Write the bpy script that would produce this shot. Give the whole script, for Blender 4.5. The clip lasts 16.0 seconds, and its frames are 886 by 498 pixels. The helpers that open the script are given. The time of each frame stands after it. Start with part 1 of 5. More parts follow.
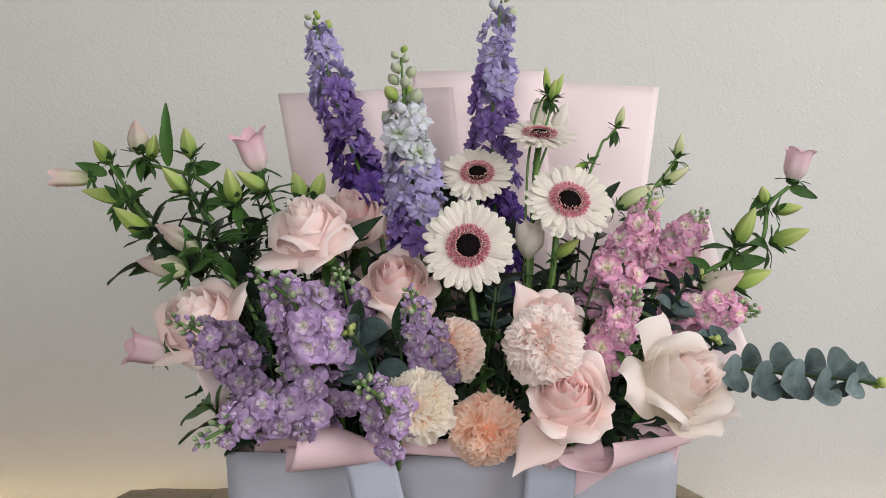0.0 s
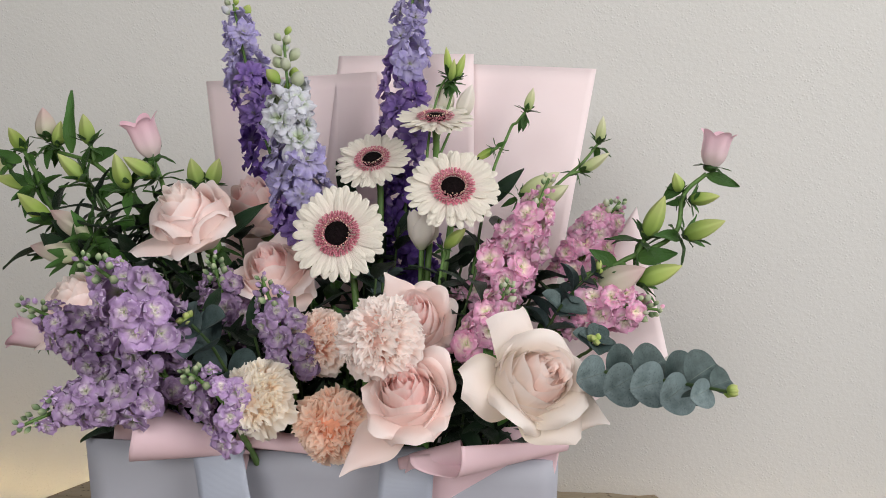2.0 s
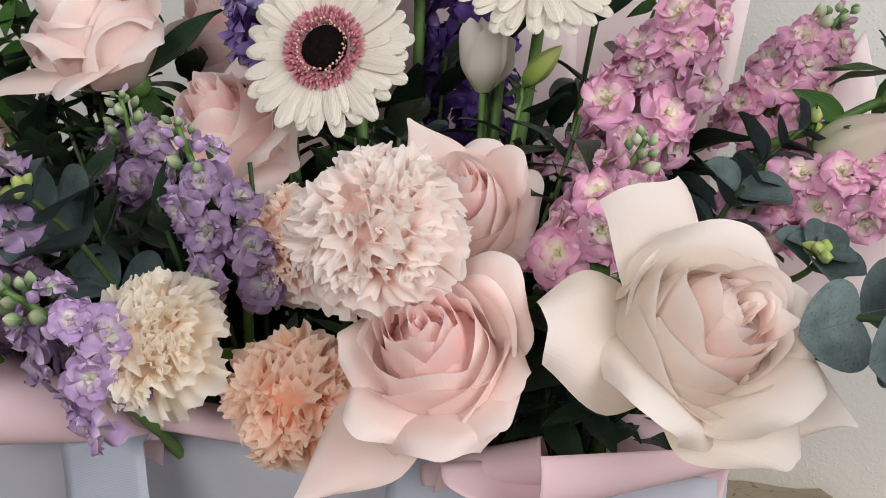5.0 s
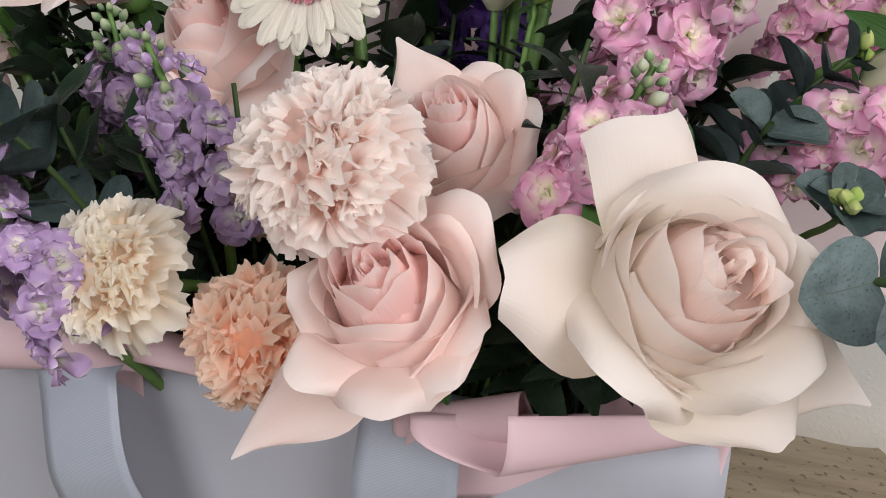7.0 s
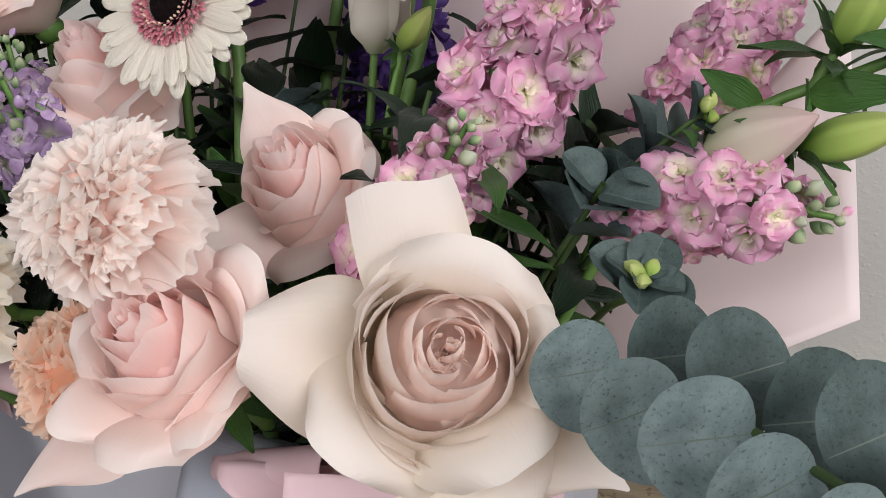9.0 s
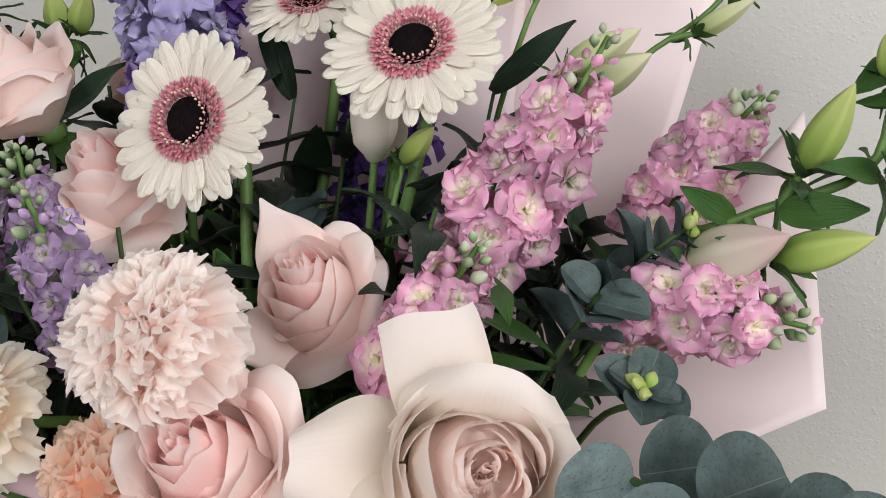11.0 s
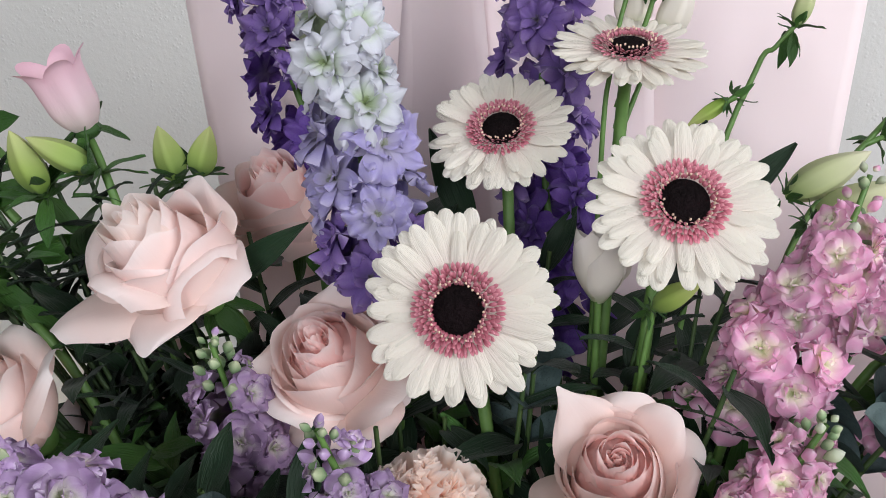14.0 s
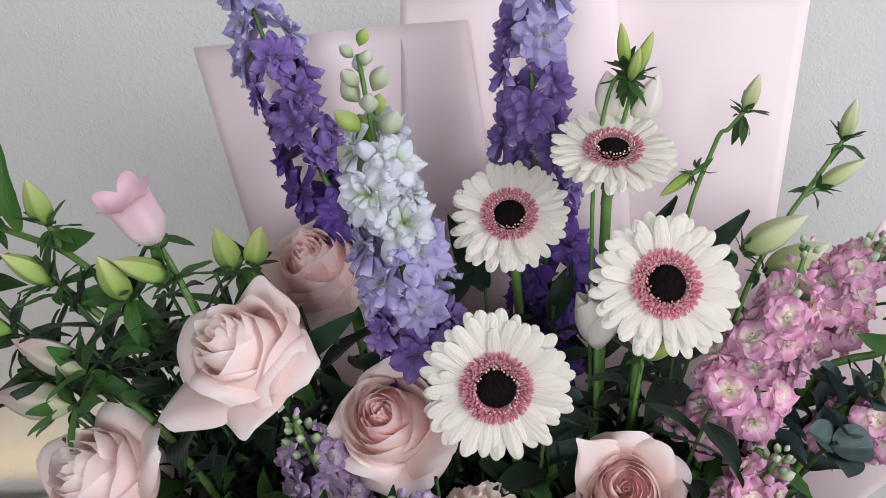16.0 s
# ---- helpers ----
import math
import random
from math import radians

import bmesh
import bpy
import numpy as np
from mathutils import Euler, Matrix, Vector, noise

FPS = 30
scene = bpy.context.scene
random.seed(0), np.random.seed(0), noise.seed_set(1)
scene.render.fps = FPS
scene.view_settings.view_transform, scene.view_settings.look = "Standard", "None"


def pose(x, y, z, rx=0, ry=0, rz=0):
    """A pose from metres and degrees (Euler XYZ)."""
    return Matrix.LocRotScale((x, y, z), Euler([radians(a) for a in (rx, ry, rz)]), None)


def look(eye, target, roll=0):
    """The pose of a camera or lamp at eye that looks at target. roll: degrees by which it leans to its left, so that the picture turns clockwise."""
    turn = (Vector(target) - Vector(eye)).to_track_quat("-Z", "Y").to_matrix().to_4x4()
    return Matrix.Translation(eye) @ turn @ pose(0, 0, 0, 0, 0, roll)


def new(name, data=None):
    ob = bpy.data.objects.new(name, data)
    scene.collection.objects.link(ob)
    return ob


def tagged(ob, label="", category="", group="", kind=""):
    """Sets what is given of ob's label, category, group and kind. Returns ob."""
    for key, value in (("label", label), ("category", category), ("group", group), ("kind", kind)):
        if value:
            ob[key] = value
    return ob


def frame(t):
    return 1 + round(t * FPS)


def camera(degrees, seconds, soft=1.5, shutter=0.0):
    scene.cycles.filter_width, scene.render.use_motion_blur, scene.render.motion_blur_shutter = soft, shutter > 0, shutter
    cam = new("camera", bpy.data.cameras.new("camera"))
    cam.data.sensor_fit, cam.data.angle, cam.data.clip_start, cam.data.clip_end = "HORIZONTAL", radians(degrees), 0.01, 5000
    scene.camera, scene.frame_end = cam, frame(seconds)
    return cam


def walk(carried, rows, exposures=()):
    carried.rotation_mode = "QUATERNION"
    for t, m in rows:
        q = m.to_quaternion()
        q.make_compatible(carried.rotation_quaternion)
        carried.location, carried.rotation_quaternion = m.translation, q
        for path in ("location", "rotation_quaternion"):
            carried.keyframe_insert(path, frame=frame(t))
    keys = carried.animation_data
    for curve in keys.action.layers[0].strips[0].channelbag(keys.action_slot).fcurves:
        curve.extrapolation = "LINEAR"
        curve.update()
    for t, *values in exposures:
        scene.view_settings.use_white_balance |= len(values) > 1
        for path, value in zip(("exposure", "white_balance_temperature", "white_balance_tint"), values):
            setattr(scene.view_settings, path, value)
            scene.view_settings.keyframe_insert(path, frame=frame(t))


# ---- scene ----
cam = camera(54.5, 16.0, soft=0.9)
METRES, EYE, TILT, LEAN, TURN = 1.2, 0.508, -9.0, 0.0, 0.0
ROWS = [
    (0.0, 0.0, 0.0, 0.0, 0.0, 0.0, -0.0),
    (0.5, 0.0394, -0.0109, -0.0008, 0.77, -0.11, 0.71),
    (1.0, 0.088, -0.008, -0.0014, 2.46, -0.25, 0.74),
    (1.5, 0.131, 0.0109, -0.0003, 5.16, -0.17, -0.03),
    (2.0, 0.1672, 0.0417, -0.0064, 7.96, -0.05, -0.76),
    (2.5, 0.1798, 0.1008, -0.032, 9.71, -0.0, -1.17),
    (3.0, 0.1721, 0.1673, -0.0438, 11.0, -0.79, -1.1),
    (3.5, 0.1601, 0.2152, -0.0497, 11.88, -1.62, -1.27),
    (4.0, 0.1384, 0.2526, -0.0476, 12.42, -2.46, -1.52),
    (6.5, 0.1427, 0.3344, -0.0435, 18.4, -8.63, -2.49),
    (7.0, 0.1632, 0.3372, -0.042, 20.07, -9.79, -3.08),
    (7.5, 0.1757, 0.3389, -0.0359, 21.71, -10.15, -3.77),
    (8.0, 0.1925, 0.348, -0.0319, 22.88, -10.26, -4.38),
    (8.5, 0.2096, 0.3592, -0.0249, 23.94, -10.01, -4.86),
    (9.0, 0.2305, 0.3687, -0.024, 25.08, -9.56, -5.04),
    (11.5, 0.2029, 0.3295, 0.003, 19.05, -5.87, -4.77),
    (12.0, 0.1578, 0.3155, 0.0028, 16.52, -5.43, -4.59),
    (12.5, 0.1204, 0.3102, 0.0051, 14.13, -5.36, -4.2),
    (13.0, 0.0867, 0.3175, 0.0175, 11.81, -5.62, -3.08),
    (13.5, 0.0611, 0.3226, 0.0397, 9.94, -6.99, -1.55),
    (14.0, 0.0526, 0.3276, 0.0745, 8.22, -10.65, 0.54),
    (14.5, 0.051, 0.3347, 0.1066, 7.53, -15.55, 2.55),
    (15.0, 0.0513, 0.3332, 0.1347, 6.41, -18.48, 3.45),
    (15.5, 0.0363, 0.3061, 0.1538, 4.27, -18.55, 3.9),
    (16.0, 0.0288, 0.2771, 0.1735, 3.63, -18.54, 4.39),
]
walk(cam, [(t, pose(0, 0, EYE, TILT, LEAN, TURN) @ pose(METRES * x, METRES * y, METRES * z, 90 + pitch, roll, yaw)) for t, x, y, z, yaw, pitch, roll in ROWS],
     [(0.0, -0.02, 6450, 10), (3.5, 0.0, 6500, 10), (8.5, -0.03, 6450, 10), (11.3, 0.05, 6400, 9), (12.5, -0.02, 6300, 9), (14.0, 0.15, 6100, 10), (16.0, 0.12, 6000, 11)])

# ---- world, window light ----
world = bpy.data.worlds.new("room_sky")
scene.world = world
world.use_nodes = True
wn = world.node_tree.nodes
sky = wn.new("ShaderNodeTexSky")
sky.sky_type, sky.sun_disc, sky.sun_elevation, sky.sun_rotation = "NISHITA", False, radians(35), radians(110)
wn["Background"].inputs[1].default_value = 0.1
world.node_tree.links.new(sky.outputs[0], wn["Background"].inputs[0])


def area_light(name, m, sx, sy, power, color):
    lamp = bpy.data.lights.new(name, "AREA")
    lamp.shape, lamp.size, lamp.size_y, lamp.energy, lamp.color = "RECTANGLE", sx, sy, power, color
    ob = new(name, lamp)
    ob.matrix_world = m
    return ob


# daylight in the window openings, and the warm strip behind the stone slab
area_light("window_daylight", look((1.72, -0.35, 1.25), (0.0, 0.75, 0.35)), 1.5, 1.3, 36, (1.0, 0.985, 0.97))
area_light("rear_window_daylight", look((-0.3, -2.05, 1.5), (0.0, 0.8, 0.4)), 1.4, 1.2, 49, (1.0, 0.985, 0.96))
area_light("strip_glow_left", look((-0.75, 1.185, -0.12), (-0.75, 1.235, 0.10)), 0.9, 0.012, 0.36, (1.0, 0.68, 0.25))
area_light("strip_glow_right", look((0.55, 1.185, -0.12), (0.55, 1.235, 0.10)), 0.8, 0.012, 0.10, (1.0, 0.72, 0.35))


# ---- materials ----
def shader(name):
    m = bpy.data.materials.new(name)
    m.use_nodes = True
    return m, m.node_tree.nodes, m.node_tree.links, m.node_tree.nodes["Principled BSDF"]


def ramp(nodes, stops):
    r = nodes.new("ShaderNodeValToRGB")
    e = r.color_ramp.elements
    while len(e) < len(stops):
        e.new(0.5)
    for k, (p, c) in zip(e, stops):
        k.position, k.color = p, (*c, 1)
    return r


def bump(nodes, links, height, target, strength, distance):
    b = nodes.new("ShaderNodeBump")
    b.inputs["Strength"].default_value, b.inputs["Distance"].default_value = strength, distance
    links.new(height, b.inputs["Height"])
    links.new(b.outputs[0], target.inputs["Normal"])
    return b


def noise_tex(nodes, links, scale, detail=4.0, rough=0.55, kind="Object"):
    co = nodes.new("ShaderNodeTexCoord")
    n = nodes.new("ShaderNodeTexNoise")
    n.inputs["Scale"].default_value, n.inputs["Detail"].default_value, n.inputs["Roughness"].default_value = scale, detail, rough
    links.new(co.outputs[kind], n.inputs["Vector"])
    return n


def petal_material(name, stops, through_light=0.3, vein=14.0, vein_depth=0.05, rough=0.55, vary=0.12, blotch=0.10):
    """A thin petal: colour from its base to its tip, veins along it, some light passing through."""
    m, n, l, p = shader(name)
    uv = n.new("ShaderNodeTexCoord")
    sep = n.new("ShaderNodeSeparateXYZ")
    l.new(uv.outputs["UV"], sep.inputs[0])
    r = ramp(n, stops)
    mott = noise_tex(n, l, 60, 3)
    off = n.new("ShaderNodeMath")
    off.operation = "MULTIPLY_ADD"
    off.inputs[1].default_value = 0.22
    l.new(mott.outputs["Fac"], off.inputs[0])
    sub = n.new("ShaderNodeMath")
    sub.operation = "SUBTRACT"
    sub.inputs[1].default_value = 0.11
    l.new(sep.outputs["Y"], sub.inputs[0])
    l.new(sub.outputs[0], off.inputs[2])
    l.new(off.outputs[0], r.inputs[0])
    info = n.new("ShaderNodeObjectInfo")
    hsv = n.new("ShaderNodeHueSaturation")
    val = n.new("ShaderNodeMapRange")
    val.inputs["To Min"].default_value, val.inputs["To Max"].default_value = 1 - vary, 1 + vary * 0.6
    l.new(info.outputs["Random"], val.inputs["Value"])
    l.new(val.outputs[0], hsv.inputs["Value"])
    sat = n.new("ShaderNodeMapRange")
    sat.inputs["To Min"].default_value, sat.inputs["To Max"].default_value = 1 - blotch * 1.5, 1 + blotch * 1.5
    big = noise_tex(n, l, 25, 2)
    l.new(big.outputs["Fac"], sat.inputs["Value"])
    l.new(sat.outputs[0], hsv.inputs["Saturation"])
    l.new(r.outputs[0], hsv.inputs["Color"])
    l.new(hsv.outputs[0], p.inputs["Base Color"])
    p.inputs["Roughness"].default_value = rough
    p.inputs["Specular IOR Level"].default_value = 0.25
    p.inputs["Sheen Weight"].default_value = 0.08
    # fine veins run from base to tip
    mapn = n.new("ShaderNodeMapping")
    mapn.inputs["Scale"].default_value = (vein, 1.6, 1)
    l.new(uv.outputs["UV"], mapn.inputs["Vector"])
    vn = n.new("ShaderNodeTexNoise")
    vn.inputs["Scale"].default_value, vn.inputs["Detail"].default_value = 2.2, 3
    l.new(mapn.outputs[0], vn.inputs["Vector"])
    b = bump(n, l, vn.outputs["Fac"], p, vein_depth * 2.5, 0.0012)
    tr = n.new("ShaderNodeBsdfTranslucent")
    l.new(hsv.outputs[0], tr.inputs["Color"])
    l.new(b.outputs[0], tr.inputs["Normal"])
    mix = n.new("ShaderNodeMixShader")
    mix.inputs[0].default_value = through_light
    l.new(p.outputs[0], mix.inputs[1])
    l.new(tr.outputs[0], mix.inputs[2])
    l.new(mix.outputs[0], n["Material Output"].inputs["Surface"])
    return m


def plain_material(name, a, b, scale=40.0, rough=0.5, depth=0.2, distance=0.001, metal=0.0, spec=0.4, kind="Object", vary=0.15):
    """Two-tone mottled surface with fine relief."""
    m, n, l, p = shader(name)
    t = noise_tex(n, l, scale, 5, 0.6, kind)
    r = ramp(n, [(0.3, a), (0.7, b)])
    l.new(t.outputs["Fac"], r.inputs[0])
    info = n.new("ShaderNodeObjectInfo")
    val = n.new("ShaderNodeMapRange")
    val.inputs["To Min"].default_value, val.inputs["To Max"].default_value = 1 - vary, 1 + vary
    l.new(info.outputs["Random"], val.inputs["Value"])
    hsv = n.new("ShaderNodeHueSaturation")
    l.new(val.outputs[0], hsv.inputs["Value"])
    l.new(r.outputs[0], hsv.inputs["Color"])
    l.new(hsv.outputs[0], p.inputs["Base Color"])
    p.inputs["Roughness"].default_value, p.inputs["Metallic"].default_value = rough, metal
    p.inputs["Specular IOR Level"].default_value = spec
    f = noise_tex(n, l, scale * 6, 4, 0.6, kind)
    bump(n, l, f.outputs["Fac"], p, depth, distance)
    return m


def leaf_material(name, a, b):
    """A waxy round leaf: bloom in soft patches, dark speckles, a pale midrib and fine side veins."""
    m, n, l, p = shader(name)
    t = noise_tex(n, l, 3.2, 5, 0.65)
    r = ramp(n, [(0.30, a), (0.68, b)])
    l.new(t.outputs["Fac"], r.inputs[0])
    sp = noise_tex(n, l, 26, 3, 0.7)
    sr = ramp(n, [(0.33, (0.35, 0.38, 0.36)), (0.42, (1, 1, 1))])
    l.new(sp.outputs["Fac"], sr.inputs[0])
    mx = n.new("ShaderNodeMix")
    mx.data_type, mx.blend_type = "RGBA", "MULTIPLY"
    mx.inputs[0].default_value = 0.8
    l.new(r.outputs[0], mx.inputs[6])
    l.new(sr.outputs[0], mx.inputs[7])
    uv = n.new("ShaderNodeTexCoord")
    sep = n.new("ShaderNodeSeparateXYZ")
    l.new(uv.outputs["UV"], sep.inputs[0])
    mid = n.new("ShaderNodeMath")
    mid.operation = "COMPARE"
    mid.inputs[1].default_value, mid.inputs[2].default_value = 0.5, 0.007
    l.new(sep.outputs["X"], mid.inputs[0])
    rib = n.new("ShaderNodeMix")
    rib.data_type = "RGBA"
    rib.inputs[7].default_value = (0.12, 0.15, 0.13, 1)
    l.new(mid.outputs[0], rib.inputs[0])
    l.new(mx.outputs[2], rib.inputs[6])
    l.new(rib.outputs[2], p.inputs["Base Color"])
    p.inputs["Roughness"].default_value = 0.5
    p.inputs["Specular IOR Level"].default_value = 0.35
    f = noise_tex(n, l, 9, 6, 0.7)
    bump(n, l, f.outputs["Fac"], p, 0.35, 0.002)
    return m


ROSE_IN = petal_material("rose_inner_petal", [(0.0, (0.99, 0.60, 0.51)), (0.45, (0.99, 0.64, 0.59)), (0.85, (0.99, 0.75, 0.72)), (1.0, (0.99, 0.86, 0.84))], 0.56, vary=0.02)
ROSE_OUT = petal_material("rose_outer_petal", [(0.0, (0.95, 0.85, 0.66)), (0.35, (0.985, 0.795, 0.72)), (0.8, (0.985, 0.79, 0.745)), (1.0, (0.985, 0.87, 0.84))], 0.40, blotch=0.3, vary=0.04)
CREAM_IN = petal_material("cream_rose_inner_petal", [(0.0, (0.99, 0.78, 0.66)), (0.5, (0.99, 0.80, 0.73)), (0.85, (0.99, 0.86, 0.81)), (1.0, (0.99, 0.91, 0.88))], 0.58, vary=0.02)
CREAM_OUT = petal_material("cream_rose_outer_petal", [(0.0, (0.89, 0.82, 0.56)), (0.4, (0.94, 0.85, 0.70)), (0.8, (0.94, 0.84, 0.77)), (1.0, (0.95, 0.88, 0.84))], 0.40, blotch=0.3, vary=0.04)
PINK_OUT = petal_material("blush_rose_outer_petal", [(0.0, (0.94, 0.86, 0.68)), (0.4, (0.98, 0.79, 0.72)), (0.8, (0.98, 0.79, 0.75)), (1.0, (0.98, 0.88, 0.86))], 0.40, blotch=0.3, vary=0.04)
# deep peach bases put the warm shade of the creases into the petal colour
CARN = {
    "blush": petal_material("blush_carnation_petal", [(0.0, (0.99, 0.58, 0.46)), (0.5, (0.99, 0.76, 0.69)), (0.8, (0.99, 0.87, 0.82)), (1.0, (0.99, 0.94, 0.91))], 0.54, 22, vary=0.03),
    "cream": petal_material("cream_carnation_petal", [(0.0, (0.99, 0.68, 0.44)), (0.5, (0.99, 0.83, 0.66)), (0.8, (0.99, 0.91, 0.79)), (1.0, (0.99, 0.95, 0.87))], 0.54, 22, vary=0.03),
    "apricot": petal_material("apricot_carnation_petal", [(0.0, (0.97, 0.38, 0.20)), (0.5, (0.98, 0.56, 0.38)), (0.8, (0.99, 0.70, 0.54)), (1.0, (0.99, 0.82, 0.70))], 0.52, 22, vary=0.03),
    "peach": petal_material("peach_carnation_petal", [(0.0, (0.98, 0.50, 0.34)), (0.5, (0.99, 0.69, 0.56)), (0.8, (0.99, 0.82, 0.72)), (1.0, (0.99, 0.90, 0.84))], 0.54, 22, vary=0.03),
}
GERB = petal_material("gerbera_petal", [(0.0, (0.76, 0.50, 0.47)), (0.30, (0.84, 0.74, 0.67)), (0.55, (0.86, 0.80, 0.71)), (1.0, (0.87, 0.83, 0.73))], 0.28, 9, 0.2, vary=0.07)
GERB_RING = petal_material("gerbera_ring_floret", [(0.0, (0.22, 0.03, 0.05)), (0.5, (0.60, 0.20, 0.26)), (1.0, (0.86, 0.46, 0.50))], 0.22)
GERB_DISC = plain_material("gerbera_disc", (0.003, 0.002, 0.002), (0.008, 0.004, 0.005), 60, 0.85, 1.0, 0.004, spec=0.1)
POLLEN = plain_material("gerbera_pollen", (0.70, 0.48, 0.36), (0.80, 0.62, 0.50), 300, 0.7)
# darker middle and paler tip put shade and highlight into the petal colour
LAV = petal_material("lavender_stock_petal", [(0.0, (0.46, 0.52, 0.26)), (0.14, (0.78, 0.75, 0.68)), (0.32, (0.58, 0.44, 0.62)), (0.55, (0.45, 0.30, 0.53)), (0.85, (0.52, 0.37, 0.60)), (1.0, (0.72, 0.60, 0.77))], 0.32, 10, vary=0.30)
LAV_DUSK = petal_material("mauve_stock_petal", [(0.0, (0.40, 0.44, 0.24)), (0.14, (0.62, 0.56, 0.55)), (0.35, (0.42, 0.29, 0.45)), (0.6, (0.34, 0.22, 0.39)), (1.0, (0.52, 0.39, 0.55))], 0.30, 10, vary=0.28)
PINK = petal_material("pink_stock_petal", [(0.0, (0.55, 0.62, 0.27)), (0.16, (0.92, 0.87, 0.72)), (0.38, (0.86, 0.60, 0.70)), (0.6, (0.82, 0.41, 0.62)), (0.85, (0.85, 0.49, 0.68)), (1.0, (0.92, 0.70, 0.81))], 0.42, 10, vary=0.24)
STOCK_BUD = petal_material("stock_bud", [(0.0, (0.10, 0.18, 0.07)), (0.55, (0.22, 0.32, 0.16)), (1.0, (0.52, 0.56, 0.36))], 0.15, 8, vary=0.3)
DELPH = {
    "violet": petal_material("violet_delphinium_petal", [(0.0, (0.16, 0.15, 0.12)), (0.12, (0.20, 0.13, 0.36)), (0.35, (0.227, 0.135, 0.42)), (0.8, (0.311, 0.202, 0.487)), (1.0, (0.462, 0.370, 0.605))], 0.35, 10, vary=0.22),
    "deep": petal_material("deep_violet_delphinium_petal", [(0.0, (0.210, 0.151, 0.336)), (0.3, (0.109, 0.050, 0.269)), (1.0, (0.185, 0.101, 0.386))], 0.35, 10, vary=0.22),
    "lilac": petal_material("lilac_delphinium_petal", [(0.0, (0.30, 0.34, 0.18)), (0.15, (0.50, 0.46, 0.60)), (0.6, (0.42, 0.37, 0.66)), (1.0, (0.60, 0.55, 0.76))], 0.35, 10, vary=0.15),
    "pale": petal_material("pale_delphinium_petal", [(0.0, (0.28, 0.36, 0.14)), (0.2, (0.58, 0.66, 0.50)), (0.45, (0.70, 0.71, 0.76)), (1.0, (0.672, 0.664, 0.756))], 0.35, 10, vary=0.1),
    "bud": petal_material("green_white_bud", [(0.0, (0.353, 0.437, 0.235)), (0.5, (0.554, 0.605, 0.420)), (1.0, (0.622, 0.638, 0.538))], 0.3, 8, vary=0.12),
}
BELL = petal_material("pink_bellflower_petal", [(0.0, (0.781, 0.689, 0.655)), (0.5, (0.790, 0.596, 0.647)), (1.0, (0.781, 0.504, 0.596))], 0.3, 12)
BELL_PALE = petal_material("pale_bellflower_bud", [(0.0, (0.521, 0.571, 0.302)), (0.5, (0.706, 0.638, 0.521)), (1.0, (0.722, 0.504, 0.504))], 0.3, 10)
BUD_GREEN = petal_material("green_bud", [(0.0, (0.18, 0.32, 0.05)), (0.5, (0.38, 0.50, 0.12)), (1.0, (0.56, 0.60, 0.24))], 0.25, 8)
WHITE_BUD = petal_material("white_lisianthus_petal", [(0.0, (0.55, 0.60, 0.36)), (0.3, (0.84, 0.79, 0.70)), (1.0, (0.88, 0.82, 0.77))], 0.35, 8)
LIS_GREEN = petal_material("pale_green_lisianthus_bud", [(0.0, (0.34, 0.44, 0.16)), (0.5, (0.56, 0.60, 0.32)), (1.0, (0.72, 0.70, 0.50))], 0.28, 8)
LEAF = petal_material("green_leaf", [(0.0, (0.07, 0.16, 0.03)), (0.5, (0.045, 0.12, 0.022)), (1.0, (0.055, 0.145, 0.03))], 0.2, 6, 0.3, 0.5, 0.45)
# near-black leaf: shade between the flowers is put into its colour
LEAF_SHADED = petal_material("shaded_leaf", [(0.0, (0.010, 0.026, 0.010)), (0.5, (0.009, 0.026, 0.011)), (1.0, (0.015, 0.038, 0.015))], 0.08, 6, 0.3, 0.5, 0.35)
EUC = leaf_material("eucalyptus_leaf", (0.034, 0.054, 0.052), (0.070, 0.104, 0.102))
# brighter copy of the leaf: light and gloss on light-facing leaves put into colour
EUC_LIT = leaf_material("eucalyptus_leaf_lit", (0.092, 0.130, 0.134), (0.185, 0.240, 0.246))
STEM = plain_material("green_stem", (0.07, 0.15, 0.03), (0.13, 0.24, 0.06), 60, 0.5)
STEM_DARK = plain_material("dark_stem", (0.03, 0.06, 0.02), (0.06, 0.10, 0.03), 60, 0.5)
PAPER = plain_material("pink_wrapping_paper", (0.83, 0.61, 0.665), (0.84, 0.635, 0.69), 18, 0.6, 0.05, 0.0006, vary=0.02)
PAPER_PALE = plain_material("pale_wrapping_paper", (0.95, 0.835, 0.845), (0.955, 0.85, 0.86), 18, 0.6, 0.05, 0.0006, vary=0.02)
BOX = plain_material("lavender_grey_card", (0.370, 0.374, 0.428), (0.391, 0.395, 0.445), 12, 0.55, 0.06, 0.0006, vary=0.02)
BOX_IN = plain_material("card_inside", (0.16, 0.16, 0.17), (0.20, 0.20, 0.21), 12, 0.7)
RIBBON = plain_material("grey_ribbon", (0.319, 0.344, 0.412), (0.344, 0.370, 0.437), 20, 0.38, 0.05, 0.0005, vary=0.02)


def ribbed(ribbon):
    """Fine crosswise ribs of a woven ribbon."""
    n, l = ribbon.node_tree.nodes, ribbon.node_tree.links
    p = n["Principled BSDF"]
    co = n.new("ShaderNodeTexCoord")
    w = n.new("ShaderNodeTexWave")
    w.bands_direction = "Z"
    w.inputs["Scale"].default_value, w.inputs["Distortion"].default_value = 520, 0.4
    l.new(co.outputs["Object"], w.inputs["Vector"])
    bump(n, l, w.outputs["Fac"], p, 0.15, 0.0003)


ribbed(RIBBON)
